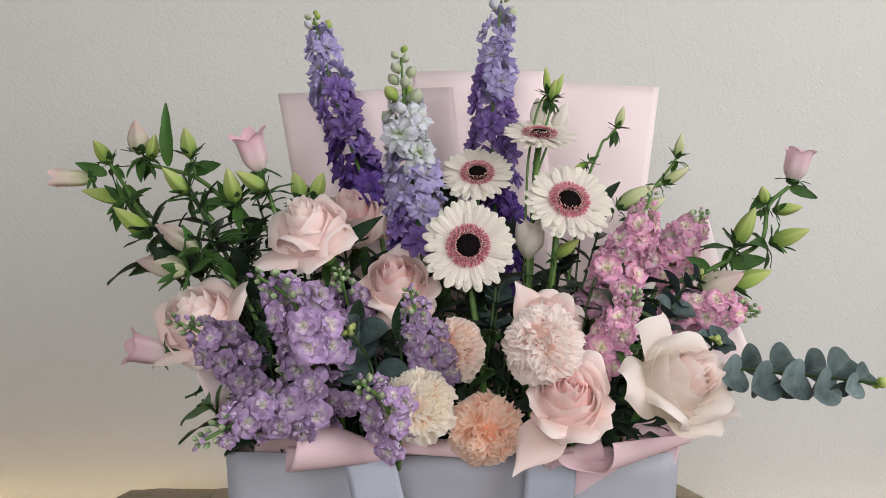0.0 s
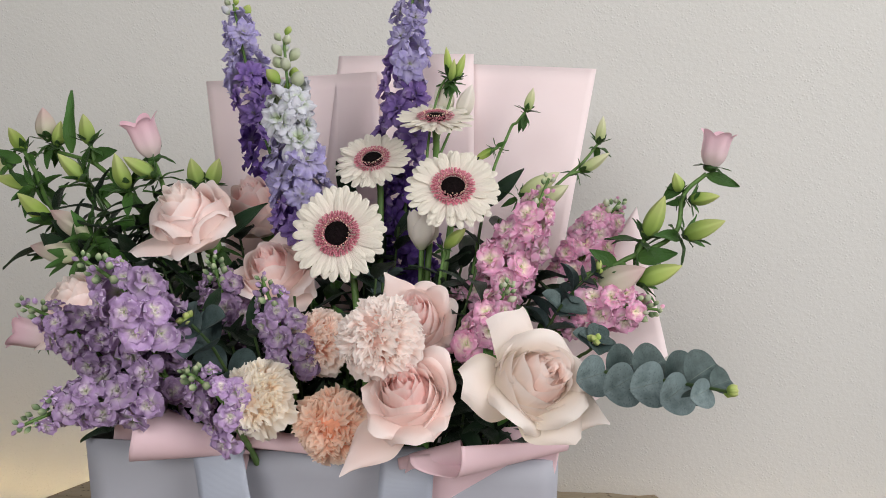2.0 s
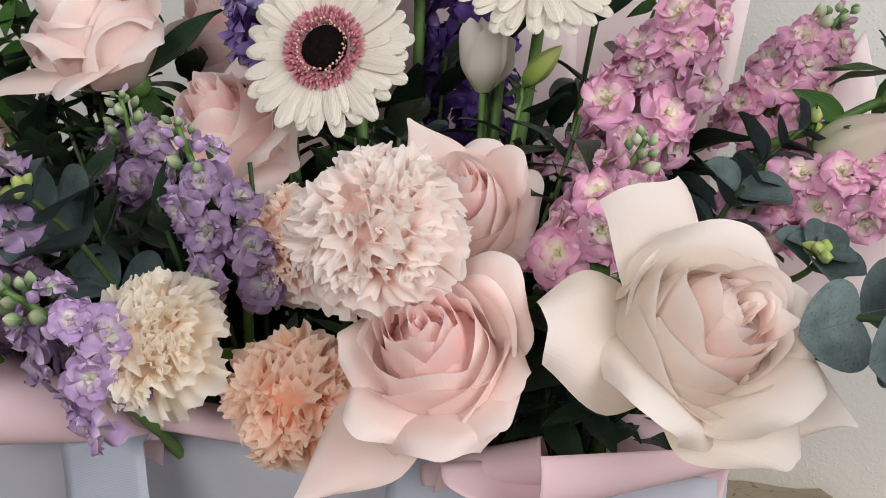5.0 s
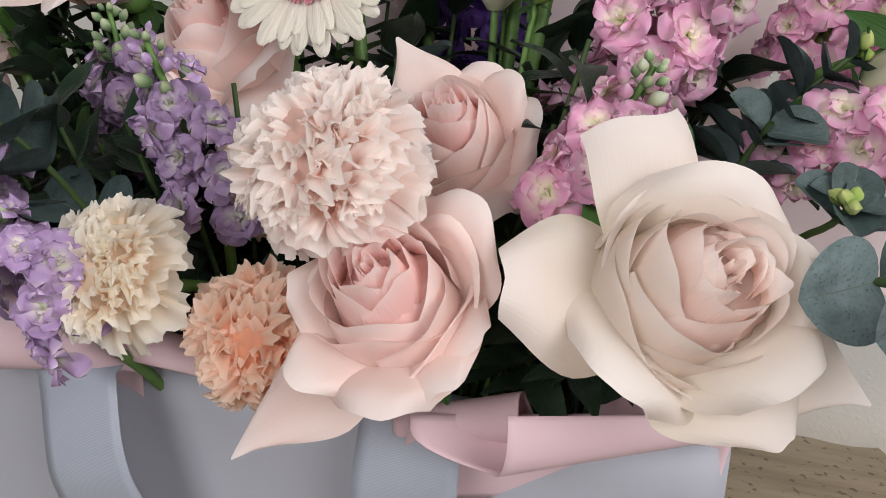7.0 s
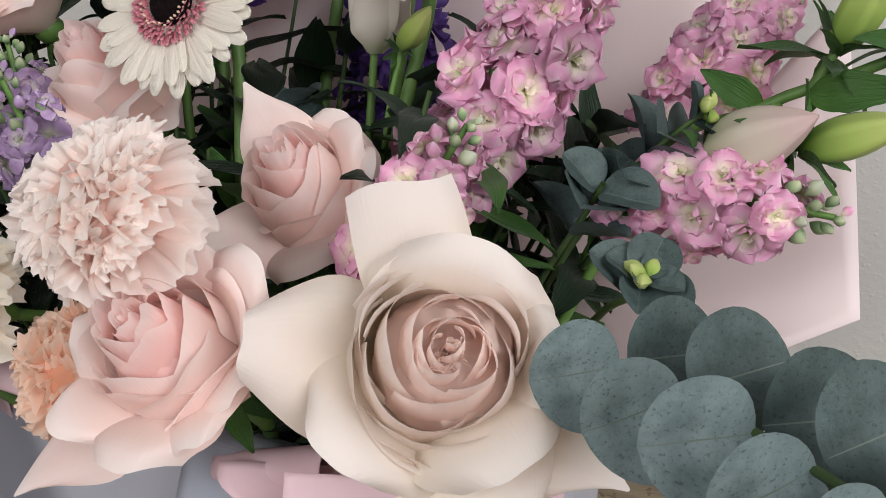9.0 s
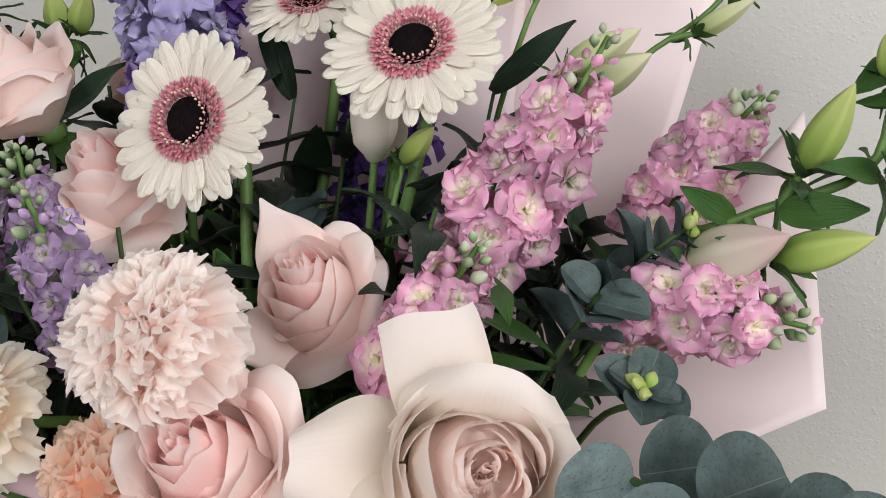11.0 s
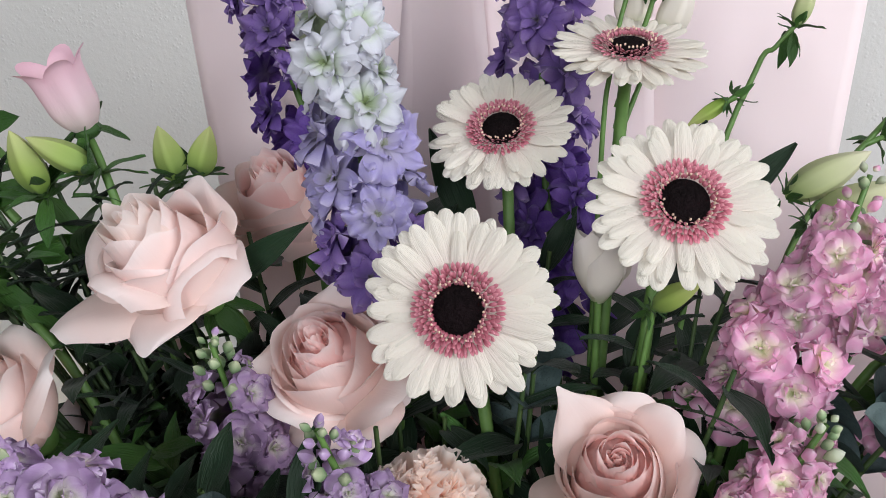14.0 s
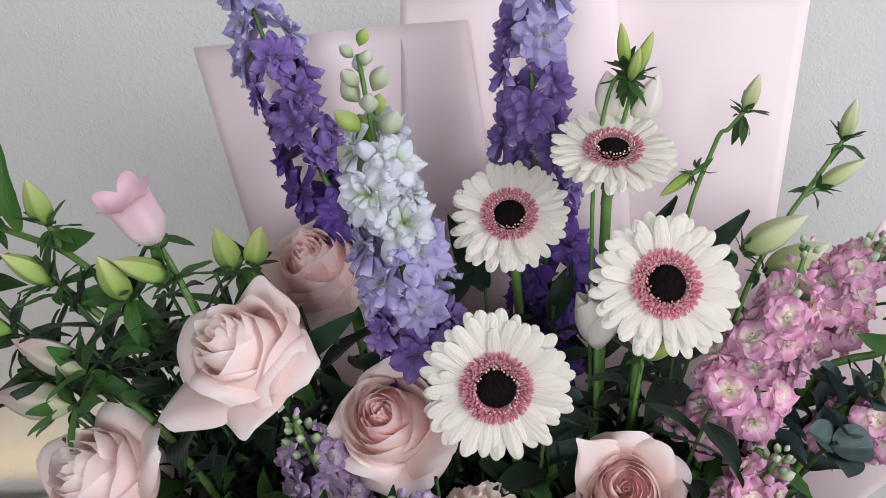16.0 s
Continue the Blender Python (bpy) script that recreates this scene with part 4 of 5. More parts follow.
sheet("paper_fold", quad_sheet((0.15, 0.690, 0.20), (0.196, 0.690, 0.21), (0.203, 0.688, 0.256), (0.150, 0.682, 0.252), 0.003, 0.0), "pink wrapping paper tucked inside the box corner")

# ---- gerberas ----
gerbera((0.021, 0.715, 0.397), (0.02, -0.94, 0.34), 0.0395, (0.05, 0.735, 0.14), 10, 1)
gerbera((0.110, 0.750, 0.431), (0.12, -0.77, 0.63), 0.0390, (0.075, 0.74, 0.14), 40, 2)
gerbera((0.032, 0.800, 0.451), (-0.02, -0.64, 0.77), 0.0345, (0.045, 0.755, 0.14), 5, 3)
gerbera((0.089, 0.797, 0.487), (0.05, -0.32, 0.95), 0.0345, (0.07, 0.76, 0.14), 70, 4)

# ---- roses ----
rose((-0.114, 0.742, 0.406), (-0.30, -0.50, 0.81), 0.0275, 0.060, (-0.07, 0.74, 0.14), CREAM_IN, PINK_OUT, "blush cream garden rose half open with reflexed guard petals",
     [(-0.046, -0.026, -0.026, 0.046, 0.35), (0.000, -0.036, -0.030, 0.050, 0.25), (0.040, -0.010, -0.006, 0.046, 0.35), (0.004, 0.030, 0.030, 0.052, 0.3),
      (-0.036, 0.004, 0.014, 0.054, 0.8), (0.022, -0.022, 0.004, 0.050, 0.7), (-0.020, -0.030, 0.000, 0.050, 0.6)], 5, shut=0.30)
rose((-0.090, 0.836, 0.404), (-0.15, -0.50, 0.85), 0.031, 0.056, (-0.04, 0.78, 0.14), ROSE_IN, ROSE_OUT, "blush pink garden rose standing behind the other roses",
     [(0.034, -0.010, 0.014, 0.054, 0.7), (-0.036, -0.008, 0.010, 0.05, 0.6), (0.0, -0.034, -0.020, 0.05, 0.4), (0.0, 0.028, 0.026, 0.054, 0.6)], 6)
rose((-0.040, 0.738, 0.359), (-0.06, -0.66, 0.75), 0.0260, 0.060, (-0.02, 0.745, 0.14), ROSE_IN, ROSE_OUT, "blush pink garden rose with a tight whorled heart",
     [(-0.034, -0.012, 0.004, 0.046, 0.2), (0.002, 0.010, 0.036, 0.046, 0.2), (0.036, -0.024, 0.000, 0.052, 0.35), (0.012, -0.030, -0.030, 0.056, 0.7), (0.034, 0.000, -0.018, 0.050, 0.3), (-0.020, -0.026, -0.010, 0.050, 0.7)], 7)
rose((-0.212, 0.735, 0.328), (-0.40, -0.45, 0.80), 0.031, 0.056, (-0.13, 0.75, 0.14), CREAM_IN, PINK_OUT, "cream garden rose with wide guard petals beside the bellflowers",
     [(0.042, -0.008, 0.036, 0.054, 0.3), (-0.034, -0.030, -0.030, 0.054, 0.3), (0.010, -0.044, -0.028, 0.052, 0.4), (-0.044, 0.010, 0.012, 0.056, 0.6), (0.0, 0.024, 0.036, 0.056, 0.7)], 8, shut=0.28)
rose((0.085, 0.712, 0.326), (-0.05, -0.66, 0.75), 0.0240, 0.056, (0.07, 0.745, 0.14), ROSE_IN, ROSE_OUT, "blush pink garden rose with a tight whorled heart",
     [(-0.024, -0.006, 0.042, 0.036, 0.15), (0.031, -0.004, 0.020, 0.046, 0.6), (0.006, 0.008, 0.034, 0.048, 0.6), (0.020, 0.000, 0.031, 0.044, 0.6), (-0.030, -0.032, -0.014, 0.050, 0.5), (0.018, -0.032, -0.020, 0.050, 0.7), (0.030, -0.016, -0.010, 0.044, 0.3)], 9)
rose((0.095, 0.622, 0.294), (-0.02, -0.68, 0.73), 0.0255, 0.054, (0.07, 0.72, 0.14), ROSE_IN, ROSE_OUT, "full blush pink garden rose hanging over the box rim",
     [(-0.045, -0.030, -0.047, 0.040, 0.10), (0.006, -0.038, -0.017, 0.046, 0.65), (0.033, -0.012, 0.000, 0.036, 0.25), (0.020, 0.012, 0.036, 0.048, 0.6), (-0.032, -0.012, 0.008, 0.044, 0.3), (-0.006, 0.014, 0.034, 0.050, 0.6), (0.026, -0.026, -0.012, 0.040, 0.3), (-0.020, -0.034, -0.012, 0.044, 0.6)], 10, full=1.3)
rose((0.182, 0.637, 0.304), (0.40, -0.74, 0.54), 0.0300, 0.064, (0.12, 0.725, 0.14), CREAM_IN, CREAM_OUT, "large cream garden rose with broad reflexed guard petals",
     [(-0.018, 0.006, 0.050, 0.036, 0.92), (-0.048, -0.032, 0.010, 0.054, 0.40), (0.053, 0.010, -0.031, 0.058, 0.10), (0.032, -0.014, -0.037, 0.060, 0.20), (0.035, -0.004, 0.010, 0.056, 0.7),
      (0.010, -0.004, 0.038, 0.058, 0.7), (-0.014, -0.042, -0.012, 0.054, 0.6), (0.034, -0.026, -0.010, 0.052, 0.6)], 11, shut=0.24, full=0.9)

# ---- carnations ----
carnation((0.074, 0.615, 0.342), (-0.12, -0.80, 0.58), 0.0290, "blush", "blush pink ruffled carnation in full bloom", (0.06, 0.72, 0.14), 21, 90)
carnation((-0.021, 0.623, 0.291), (-0.25, -0.85, 0.45), 0.0270, "cream", "creamy ruffled carnation in full bloom", (0.0, 0.72, 0.14), 22, 82)
carnation((0.032, 0.635, 0.267), (-0.05, -0.92, 0.35), 0.0275, "apricot", "apricot ruffled carnation resting on the box rim", (0.03, 0.73, 0.14), 23, 82)
carnation((0.007, 0.688, 0.318), (-0.20, -0.80, 0.55), 0.0260, "peach", "pale peach ruffled carnation in full bloom", (0.03, 0.73, 0.14), 24, 80)


# ---- stocks ----
def lav(q, r):
    return LAV


def dusk(q, r):
    return LAV_DUSK


def pink(q, r):
    return PINK


SB = (STOCK_BUD, STOCK_BUD, LAV, STOCK_BUD)
for tip, end, count, size, girth, tone, seed, foot, bow in (
        ((-0.132, 0.600, 0.394), (-0.098, 0.634, 0.312), 22, 0.0155, 0.018, lav, 31, (-0.09, 0.72, 0.14), (0.012, -0.006, 0.010)),
        ((-0.202, 0.632, 0.353), (-0.150, 0.660, 0.292), 18, 0.0141, 0.014, lav, 32, (-0.12, 0.72, 0.14), (0.006, 0, 0.006)),
        ((-0.170, 0.570, 0.281), (-0.096, 0.620, 0.286), 18, 0.0137, 0.013, lav, 33, (-0.11, 0.71, 0.14), (0, 0, 0.008)),
        ((-0.026, 0.666, 0.369), (-0.008, 0.682, 0.296), 16, 0.0135, 0.013, lav, 34, (-0.03, 0.72, 0.14), (0, 0, 0)),
        ((-0.060, 0.598, 0.316), (-0.034, 0.626, 0.264), 13, 0.0128, 0.013, lav, 35, (-0.04, 0.72, 0.14), (0.004, 0, 0.004)),
        ((-0.122, 0.624, 0.328), (-0.082, 0.655, 0.272), 13, 0.0123, 0.013, dusk, 36, (-0.08, 0.72, 0.14), (0, 0, 0)),
        ((-0.088, 0.720, 0.376), (-0.070, 0.720, 0.295), 20, 0.0140, 0.016, dusk, 37, (-0.06, 0.73, 0.14), (0, 0, 0))):
    flower_spike("stock_spike", "double lavender stock spike with green-tipped buds" if tone is lav else "dusky mauve stock spike with green-tipped buds", "stock flower", "lavender stocks", tip, end, foot, count, size * 0.98, girth * 1.1, STOCK_FLORETS, tone, seed, 16, SB, 0.16, 0.0080, bend=bow)
SP = (STOCK_BUD, DELPH["bud"], PINK, STOCK_BUD)
for tip, end, count, size, girth, seed, foot, bow in (
        ((0.188, 0.772, 0.438), (0.134, 0.742, 0.332), 29, 0.0160, 0.017, 41, (0.11, 0.75, 0.14), (0.004, -0.006, 0)),
        ((0.250, 0.820, 0.414), (0.208, 0.815, 0.345), 23, 0.0150, 0.016, 42, (0.12, 0.77, 0.14), (0, 0, 0.006)),
        ((0.277, 0.742, 0.335), (0.204, 0.758, 0.321), 20, 0.0146, 0.014, 43, (0.13, 0.75, 0.14), (0, 0, 0.006)),
        ((0.160, 0.698, 0.362), (0.128, 0.690, 0.300), 17, 0.0137, 0.013, 44, (0.11, 0.73, 0.14), (0.0, 0, 0.002))):
    flower_spike("stock_spike", "double bright pink stock spike with pale centres", "stock flower", "pink stocks", tip, end, foot, count, size * 0.95, girth * 1.05, STOCK_FLORETS, pink, seed, 14, SP, 0.14, 0.0076, bend=bow)


# ---- delphiniums ----
def violet(q, r):
    return DELPH["lilac"] if q < 0.30 + r.uniform(-0.1, 0.1) else DELPH["violet"] if q < 0.66 + r.uniform(-0.1, 0.1) else DELPH["deep"]


def pale(q, r):
    return DELPH["pale"] if q < 0.50 + r.uniform(-0.12, 0.12) else DELPH["lilac"] if q < 0.72 + r.uniform(-0.08, 0.08) else DELPH["violet"] if q < 0.92 else DELPH["deep"]


DB = (DELPH["bud"], DELPH["bud"], DELPH["pale"], BUD_GREEN)
flower_spike("delphinium_spike", "violet delphinium spike fading to lilac at the tip", "delphinium", "delphiniums", (-0.132, 0.905, 0.603), (-0.064, 0.850, 0.400), (-0.03, 0.78, 0.14), 25, 0.0200, 0.0160, DELPH_FLORETS, violet, 51, 6, DB, 0.05, 0.013, 0.72, bend=(-0.004, 0, 0))
flower_spike("delphinium_spike", "pale lilac delphinium spike with white-green buds", "delphinium", "delphiniums", (-0.037, 0.772, 0.556), (-0.018, 0.760, 0.378), (-0.01, 0.76, 0.14), 24, 0.0195, 0.017, DELPH_FLORETS, pale, 52, 16, DB, 0.20, 0.0160, 0.8, bend=(-0.002, 0, 0))
flower_spike("delphinium_spike", "deep violet delphinium spike with lilac upper florets", "delphinium", "delphiniums", (0.058, 0.882, 0.618), (0.060, 0.830, 0.330), (0.05, 0.78, 0.14), 34, 0.0205, 0.0180, DELPH_FLORETS, violet, 53, 6, DB, 0.04, 0.013, 0.72, bend=(-0.010, 0, 0))

# ---- bellflowers ----
t, o = branch("bellflower_stem", "arching bellflower stem with green buds and pale bells", "bellflower", "bellflower stems",
              [((-0.10, 0.745, 0.14), (-0.173, 0.750, 0.339), (-0.230, 0.770, 0.380), (-0.274, 0.790, 0.409), (-0.300, 0.810, 0.440), (-0.317, 0.820, 0.461))], r=0.0026)
for k, (a, b, r, tone) in enumerate((((-0.315, 0.820, 0.459), (-0.330, 0.820, 0.481), 0.0052, BUD_GREEN), ((-0.295, 0.800, 0.427), (-0.334, 0.800, 0.436), 0.0055, BUD_GREEN),
                                     ((-0.267, 0.780, 0.395), (-0.298, 0.780, 0.421), 0.0062, BUD_GREEN), ((-0.217, 0.760, 0.386), (-0.253, 0.760, 0.408), 0.0075, BELL_PALE),
                                     ((-0.225, 0.750, 0.369), (-0.268, 0.750, 0.378), 0.0085, BELL_PALE))):
    bud_on(t, Vector(a) - o, Vector(b) - o, r, tone, seed=60 + k)
bell_on(t, Vector((-0.333, 0.820, 0.446)) - o, Vector((-0.374, 0.820, 0.447)) - o, 0.0085, BELL_PALE, 61, 0.2)
for a, b, w in (((-0.30, 0.81, 0.44), (-0.285, 0.80, 0.424), 0.010), ((-0.32, 0.82, 0.45), (-0.345, 0.81, 0.462), 0.010), ((-0.30, 0.80, 0.425), (-0.305, 0.79, 0.40), 0.009), ((-0.24, 0.775, 0.385), (-0.285, 0.76, 0.365), 0.012)):
    leaf_on(t, Vector(a) - o, Vector(b) - o, w)

t, o = branch("bellflower_stem", "leafy bellflower stem with an open pink bell and buds", "bellflower", "bellflower stems",
              [((-0.08, 0.755, 0.14), (-0.147, 0.780, 0.380), (-0.174, 0.780, 0.401), (-0.198, 0.780, 0.429), (-0.226, 0.790, 0.449), (-0.254, 0.800, 0.456), (-0.281, 0.810, 0.461)),
               ((-0.147, 0.780, 0.380), (-0.150, 0.775, 0.41), (-0.160, 0.78, 0.44), (-0.167, 0.785, 0.453)), ((-0.198, 0.78, 0.429), (-0.19, 0.775, 0.428)), ((-0.226, 0.79, 0.449), (-0.230, 0.79, 0.466)), ((-0.21, 0.78, 0.41), (-0.230, 0.78, 0.434))], r=0.0026)
for k, (a, b, r, tone) in enumerate((((-0.283, 0.810, 0.469), (-0.287, 0.810, 0.499), 0.0075, BELL_PALE), ((-0.273, 0.806, 0.464), (-0.268, 0.806, 0.487), 0.0045, BUD_GREEN), ((-0.230, 0.790, 0.466), (-0.235, 0.790, 0.493), 0.0055, BUD_GREEN),
                                     ((-0.230, 0.780, 0.434), (-0.249, 0.770, 0.458), 0.0056, BUD_GREEN), ((-0.186, 0.770, 0.427), (-0.190, 0.760, 0.458), 0.0060, BUD_GREEN),
                                     ((-0.157, 0.770, 0.439), (-0.181, 0.760, 0.456), 0.0055, BUD_GREEN), ((-0.131, 0.800, 0.425), (-0.138, 0.800, 0.452), 0.006, BUD_GREEN), ((-0.121, 0.800, 0.428), (-0.112, 0.800, 0.452), 0.0055, BUD_GREEN))):
    bud_on(t, Vector(a) - o, Vector(b) - o, r, tone, seed=70 + k)
bell_on(t, Vector((-0.167, 0.785, 0.455)) - o, Vector((-0.176, 0.775, 0.492)) - o, 0.0130, BELL, 71, 0.34)
for a, b, w in (((-0.254, 0.80, 0.459), (-0.258, 0.80, 0.517), 0.011), ((-0.228, 0.79, 0.455), (-0.205, 0.78, 0.463), 0.012), ((-0.20, 0.78, 0.43), (-0.225, 0.77, 0.42), 0.010), ((-0.19, 0.78, 0.42), (-0.20, 0.765, 0.445), 0.010), ((-0.175, 0.78, 0.40), (-0.21, 0.77, 0.392), 0.012)):
    leaf_on(t, Vector(a) - o, Vector(b) - o, w)

t, o = branch("bellflower_stem", "low bellflower stem with a pale pink bell", "bellflower", "bellflower stems", [((-0.12, 0.74, 0.14), (-0.20, 0.735, 0.27), (-0.244, 0.720, 0.303))])
bell_on(t, Vector((-0.240, 0.720, 0.302)) - o, Vector((-0.268, 0.706, 0.313)) - o, 0.0125, BELL, 75, 0.3)

t, o = branch("bellflower_stem", "upright bellflower stem with a pink bell at the top", "bellflower", "bellflower stems",
              [((0.13, 0.755, 0.14), (0.195, 0.785, 0.325), (0.244, 0.780, 0.364), (0.292, 0.785, 0.389), (0.300, 0.790, 0.423), (0.318, 0.790, 0.441)), ((0.262, 0.78, 0.372), (0.268, 0.78, 0.386)), ((0.25, 0.78, 0.366), (0.261, 0.77, 0.352))], r=0.0026)
for k, (a, b, r, tone) in enumerate((((0.304, 0.790, 0.419), (0.326, 0.780, 0.423), 0.0045, BUD_GREEN), ((0.299, 0.780, 0.389), (0.329, 0.770, 0.403), 0.0060, BUD_GREEN), ((0.268, 0.780, 0.386), (0.282, 0.775, 0.421), 0.0062, BUD_GREEN),
                                     ((0.261, 0.770, 0.351), (0.295, 0.765, 0.366), 0.0065, BUD_GREEN), ((0.228, 0.760, 0.345), (0.264, 0.750, 0.366), 0.0095, BELL_PALE), ((0.297, 0.79, 0.425), (0.292, 0.785, 0.441), 0.004, BUD_GREEN))):
    bud_on(t, Vector(a) - o, Vector(b) - o, r, tone, seed=80 + k)
bell_on(t, Vector((0.321, 0.790, 0.446)) - o, Vector((0.327, 0.790, 0.477)) - o, 0.0115, BELL, 81, 0.3)
for a, b, w in (((0.262, 0.775, 0.371), (0.292, 0.765, 0.378), 0.013), ((0.318, 0.79, 0.44), (0.345, 0.785, 0.432), 0.009), ((0.30, 0.79, 0.435), (0.283, 0.785, 0.420), 0.010), ((0.245, 0.78, 0.365), (0.225, 0.77, 0.378), 0.010)):
    leaf_on(t, Vector(a) - o, Vector(b) - o, w)

# ---- lisianthus ----
t, o = branch("lisianthus_stem", "thin lisianthus stem with slender green buds", "lisianthus", "lisianthus stems",
              [((0.09, 0.77, 0.14), (0.128, 0.815, 0.40), (0.150, 0.830, 0.473), (0.158, 0.83, 0.484), (0.166, 0.830, 0.494)), ((0.141, 0.825, 0.462), (0.134, 0.824, 0.458))], r=0.0016)
bud_on(t, Vector((0.166, 0.830, 0.493)) - o, Vector((0.172, 0.830, 0.513)) - o, 0.0048, LIS_GREEN, seed=90, leafy=0.9)
bud_on(t, Vector((0.138, 0.825, 0.461)) - o, Vector((0.120, 0.820, 0.450)) - o, 0.004, BUD_GREEN, seed=91, leafy=0.6)
t, o = branch("lisianthus_stem", "thin lisianthus stem with slender green buds", "lisianthus", "lisianthus stems",
              [((0.10, 0.77, 0.14), (0.16, 0.80, 0.37), (0.187, 0.820, 0.420), (0.217, 0.845, 0.447), (0.231, 0.853, 0.464)), ((0.205, 0.835, 0.437), (0.216, 0.84, 0.440))], r=0.0018)
bud_on(t, Vector((0.231, 0.853, 0.463)) - o, Vector((0.235, 0.853, 0.487)) - o, 0.0052, LIS_GREEN, seed=92, leafy=0.8)
bud_on(t, Vector((0.214, 0.840, 0.439)) - o, Vector((0.239, 0.840, 0.455)) - o, 0.0058, LIS_GREEN, seed=93, leafy=0.6)
bud_on(t, Vector((0.162, 0.800, 0.420)) - o, Vector((0.194, 0.800, 0.440)) - o, 0.0095, LIS_GREEN, seed=94, leafy=0.5)
bud_on(t, Vector((0.172, 0.790, 0.412)) - o, Vector((0.202, 0.785, 0.430)) - o, 0.0090, LIS_GREEN, seed=95, leafy=0.4)
t, o = branch("lisianthus_stem", "thin lisianthus stems with green buds and two white buds", "lisianthus", "lisianthus stems",
              [((0.07, 0.77, 0.14), (0.078, 0.805, 0.42), (0.082, 0.812, 0.478), (0.090, 0.820, 0.514), (0.099, 0.820, 0.527)), ((0.085, 0.81, 0.46), (0.098, 0.818, 0.50), (0.104, 0.82, 0.522)), ((0.085, 0.81, 0.45), (0.094, 0.825, 0.50)), ((0.088, 0.81, 0.45), (0.106, 0.828, 0.495))], r=0.0014)
for k, (a, b, r, tone) in enumerate((((0.098, 0.82, 0.525), (0.096, 0.82, 0.549), 0.0040, BUD_GREEN), ((0.103, 0.82, 0.521), (0.112, 0.82, 0.543), 0.0042, BUD_GREEN), ((0.100, 0.815, 0.52), (0.104, 0.81, 0.538), 0.0036, BUD_GREEN),
                                     ((0.093, 0.830, 0.492), (0.090, 0.830, 0.520), 0.0105, WHITE_BUD), ((0.106, 0.830, 0.488), (0.117, 0.830, 0.516), 0.0090, WHITE_BUD))):
    bud_on(t, Vector(a) - o, Vector(b) - o, r, tone, seed=96 + k, leafy=0.85 if k < 3 else 0.3)
t, o = branch("lisianthus_stem", "closed white lisianthus flower on a green stem", "lisianthus", "lisianthus stems", [((0.07, 0.75, 0.14), (0.076, 0.770, 0.30), (0.078, 0.778, 0.376))], r=0.0026)
r = random.Random(5)
for k in range(7):
    g = cup_petal(0.006 + 0.0012 * k, 0.036 - 0.0006 * k, 1.5, 0.0012 * (k > 4), r, 0.06, 0.3)
    part("petal", mesh_of("petal", [g]), WHITE_BUD, t, Matrix.Translation(Vector((0.078, 0.778, 0.376)) - o) @ pose(0, 0, 0, 8, 3, 137 * k))
t, o = branch("lisianthus_stem", "slender green lisianthus bud on a short stem", "lisianthus", "lisianthus stems", [((0.08, 0.75, 0.14), (0.095, 0.755, 0.33), (0.102, 0.760, 0.382))], r=0.0018)
bud_on(t, Vector((0.101, 0.760, 0.380)) - o, Vector((0.119, 0.750, 0.397)) - o, 0.0060, BUD_GREEN, seed=99, leafy=0.4)


# ---- eucalyptus ----
def eucalyptus(path, nodes, sizes, label, seed, tip=True, dark=False):
    r = random.Random(seed)
    line = spline(path, 12)
    t, o = branch("eucalyptus_branch", label, "eucalyptus", "eucalyptus branches", [path], STEM_DARK, 0.0016)
    for k, (q, s) in enumerate(zip(nodes, sizes)):
        i = min(len(line) - 2, int(q * (len(line) - 1)))
        p = line[i] - o
        d = (line[i + 1] - line[i]).normalized()
        for side in (0, 180):
            m = aim(p, d, twist=k * 88 + side + r.uniform(-15, 15)) @ pose(0.001, 0, 0, 0, -r.uniform(14, 48), 0) @ Matrix.Scale(s * r.uniform(0.9, 1.1), 4)
            part("leaf", EUC_LEAVES[r.randrange(3)], EUC, t, m)
    if tip:
        for k in range(5):
            part("leaf_bud", SMALL_BUD, BUD_GREEN, t, aim(line[-1] - o, (line[-1] - line[-2]) + Vector((r.uniform(-1, 1), r.uniform(-1, 1), r.uniform(-1, 1))) * 0.006, scale=0.008))


def facing_leaf(parent, a, way, face, length, width, mesh, tone):
    x = Vector(way).normalized()
    f = Vector(face)
    z = (f - x * f.dot(x)).normalized()
    m = Matrix.Translation(a) @ Matrix((x, z.cross(x), z)).transposed().to_4x4() @ Matrix.Diagonal((length, width, length, 1))
    return part("leaf", mesh, tone, parent, m)


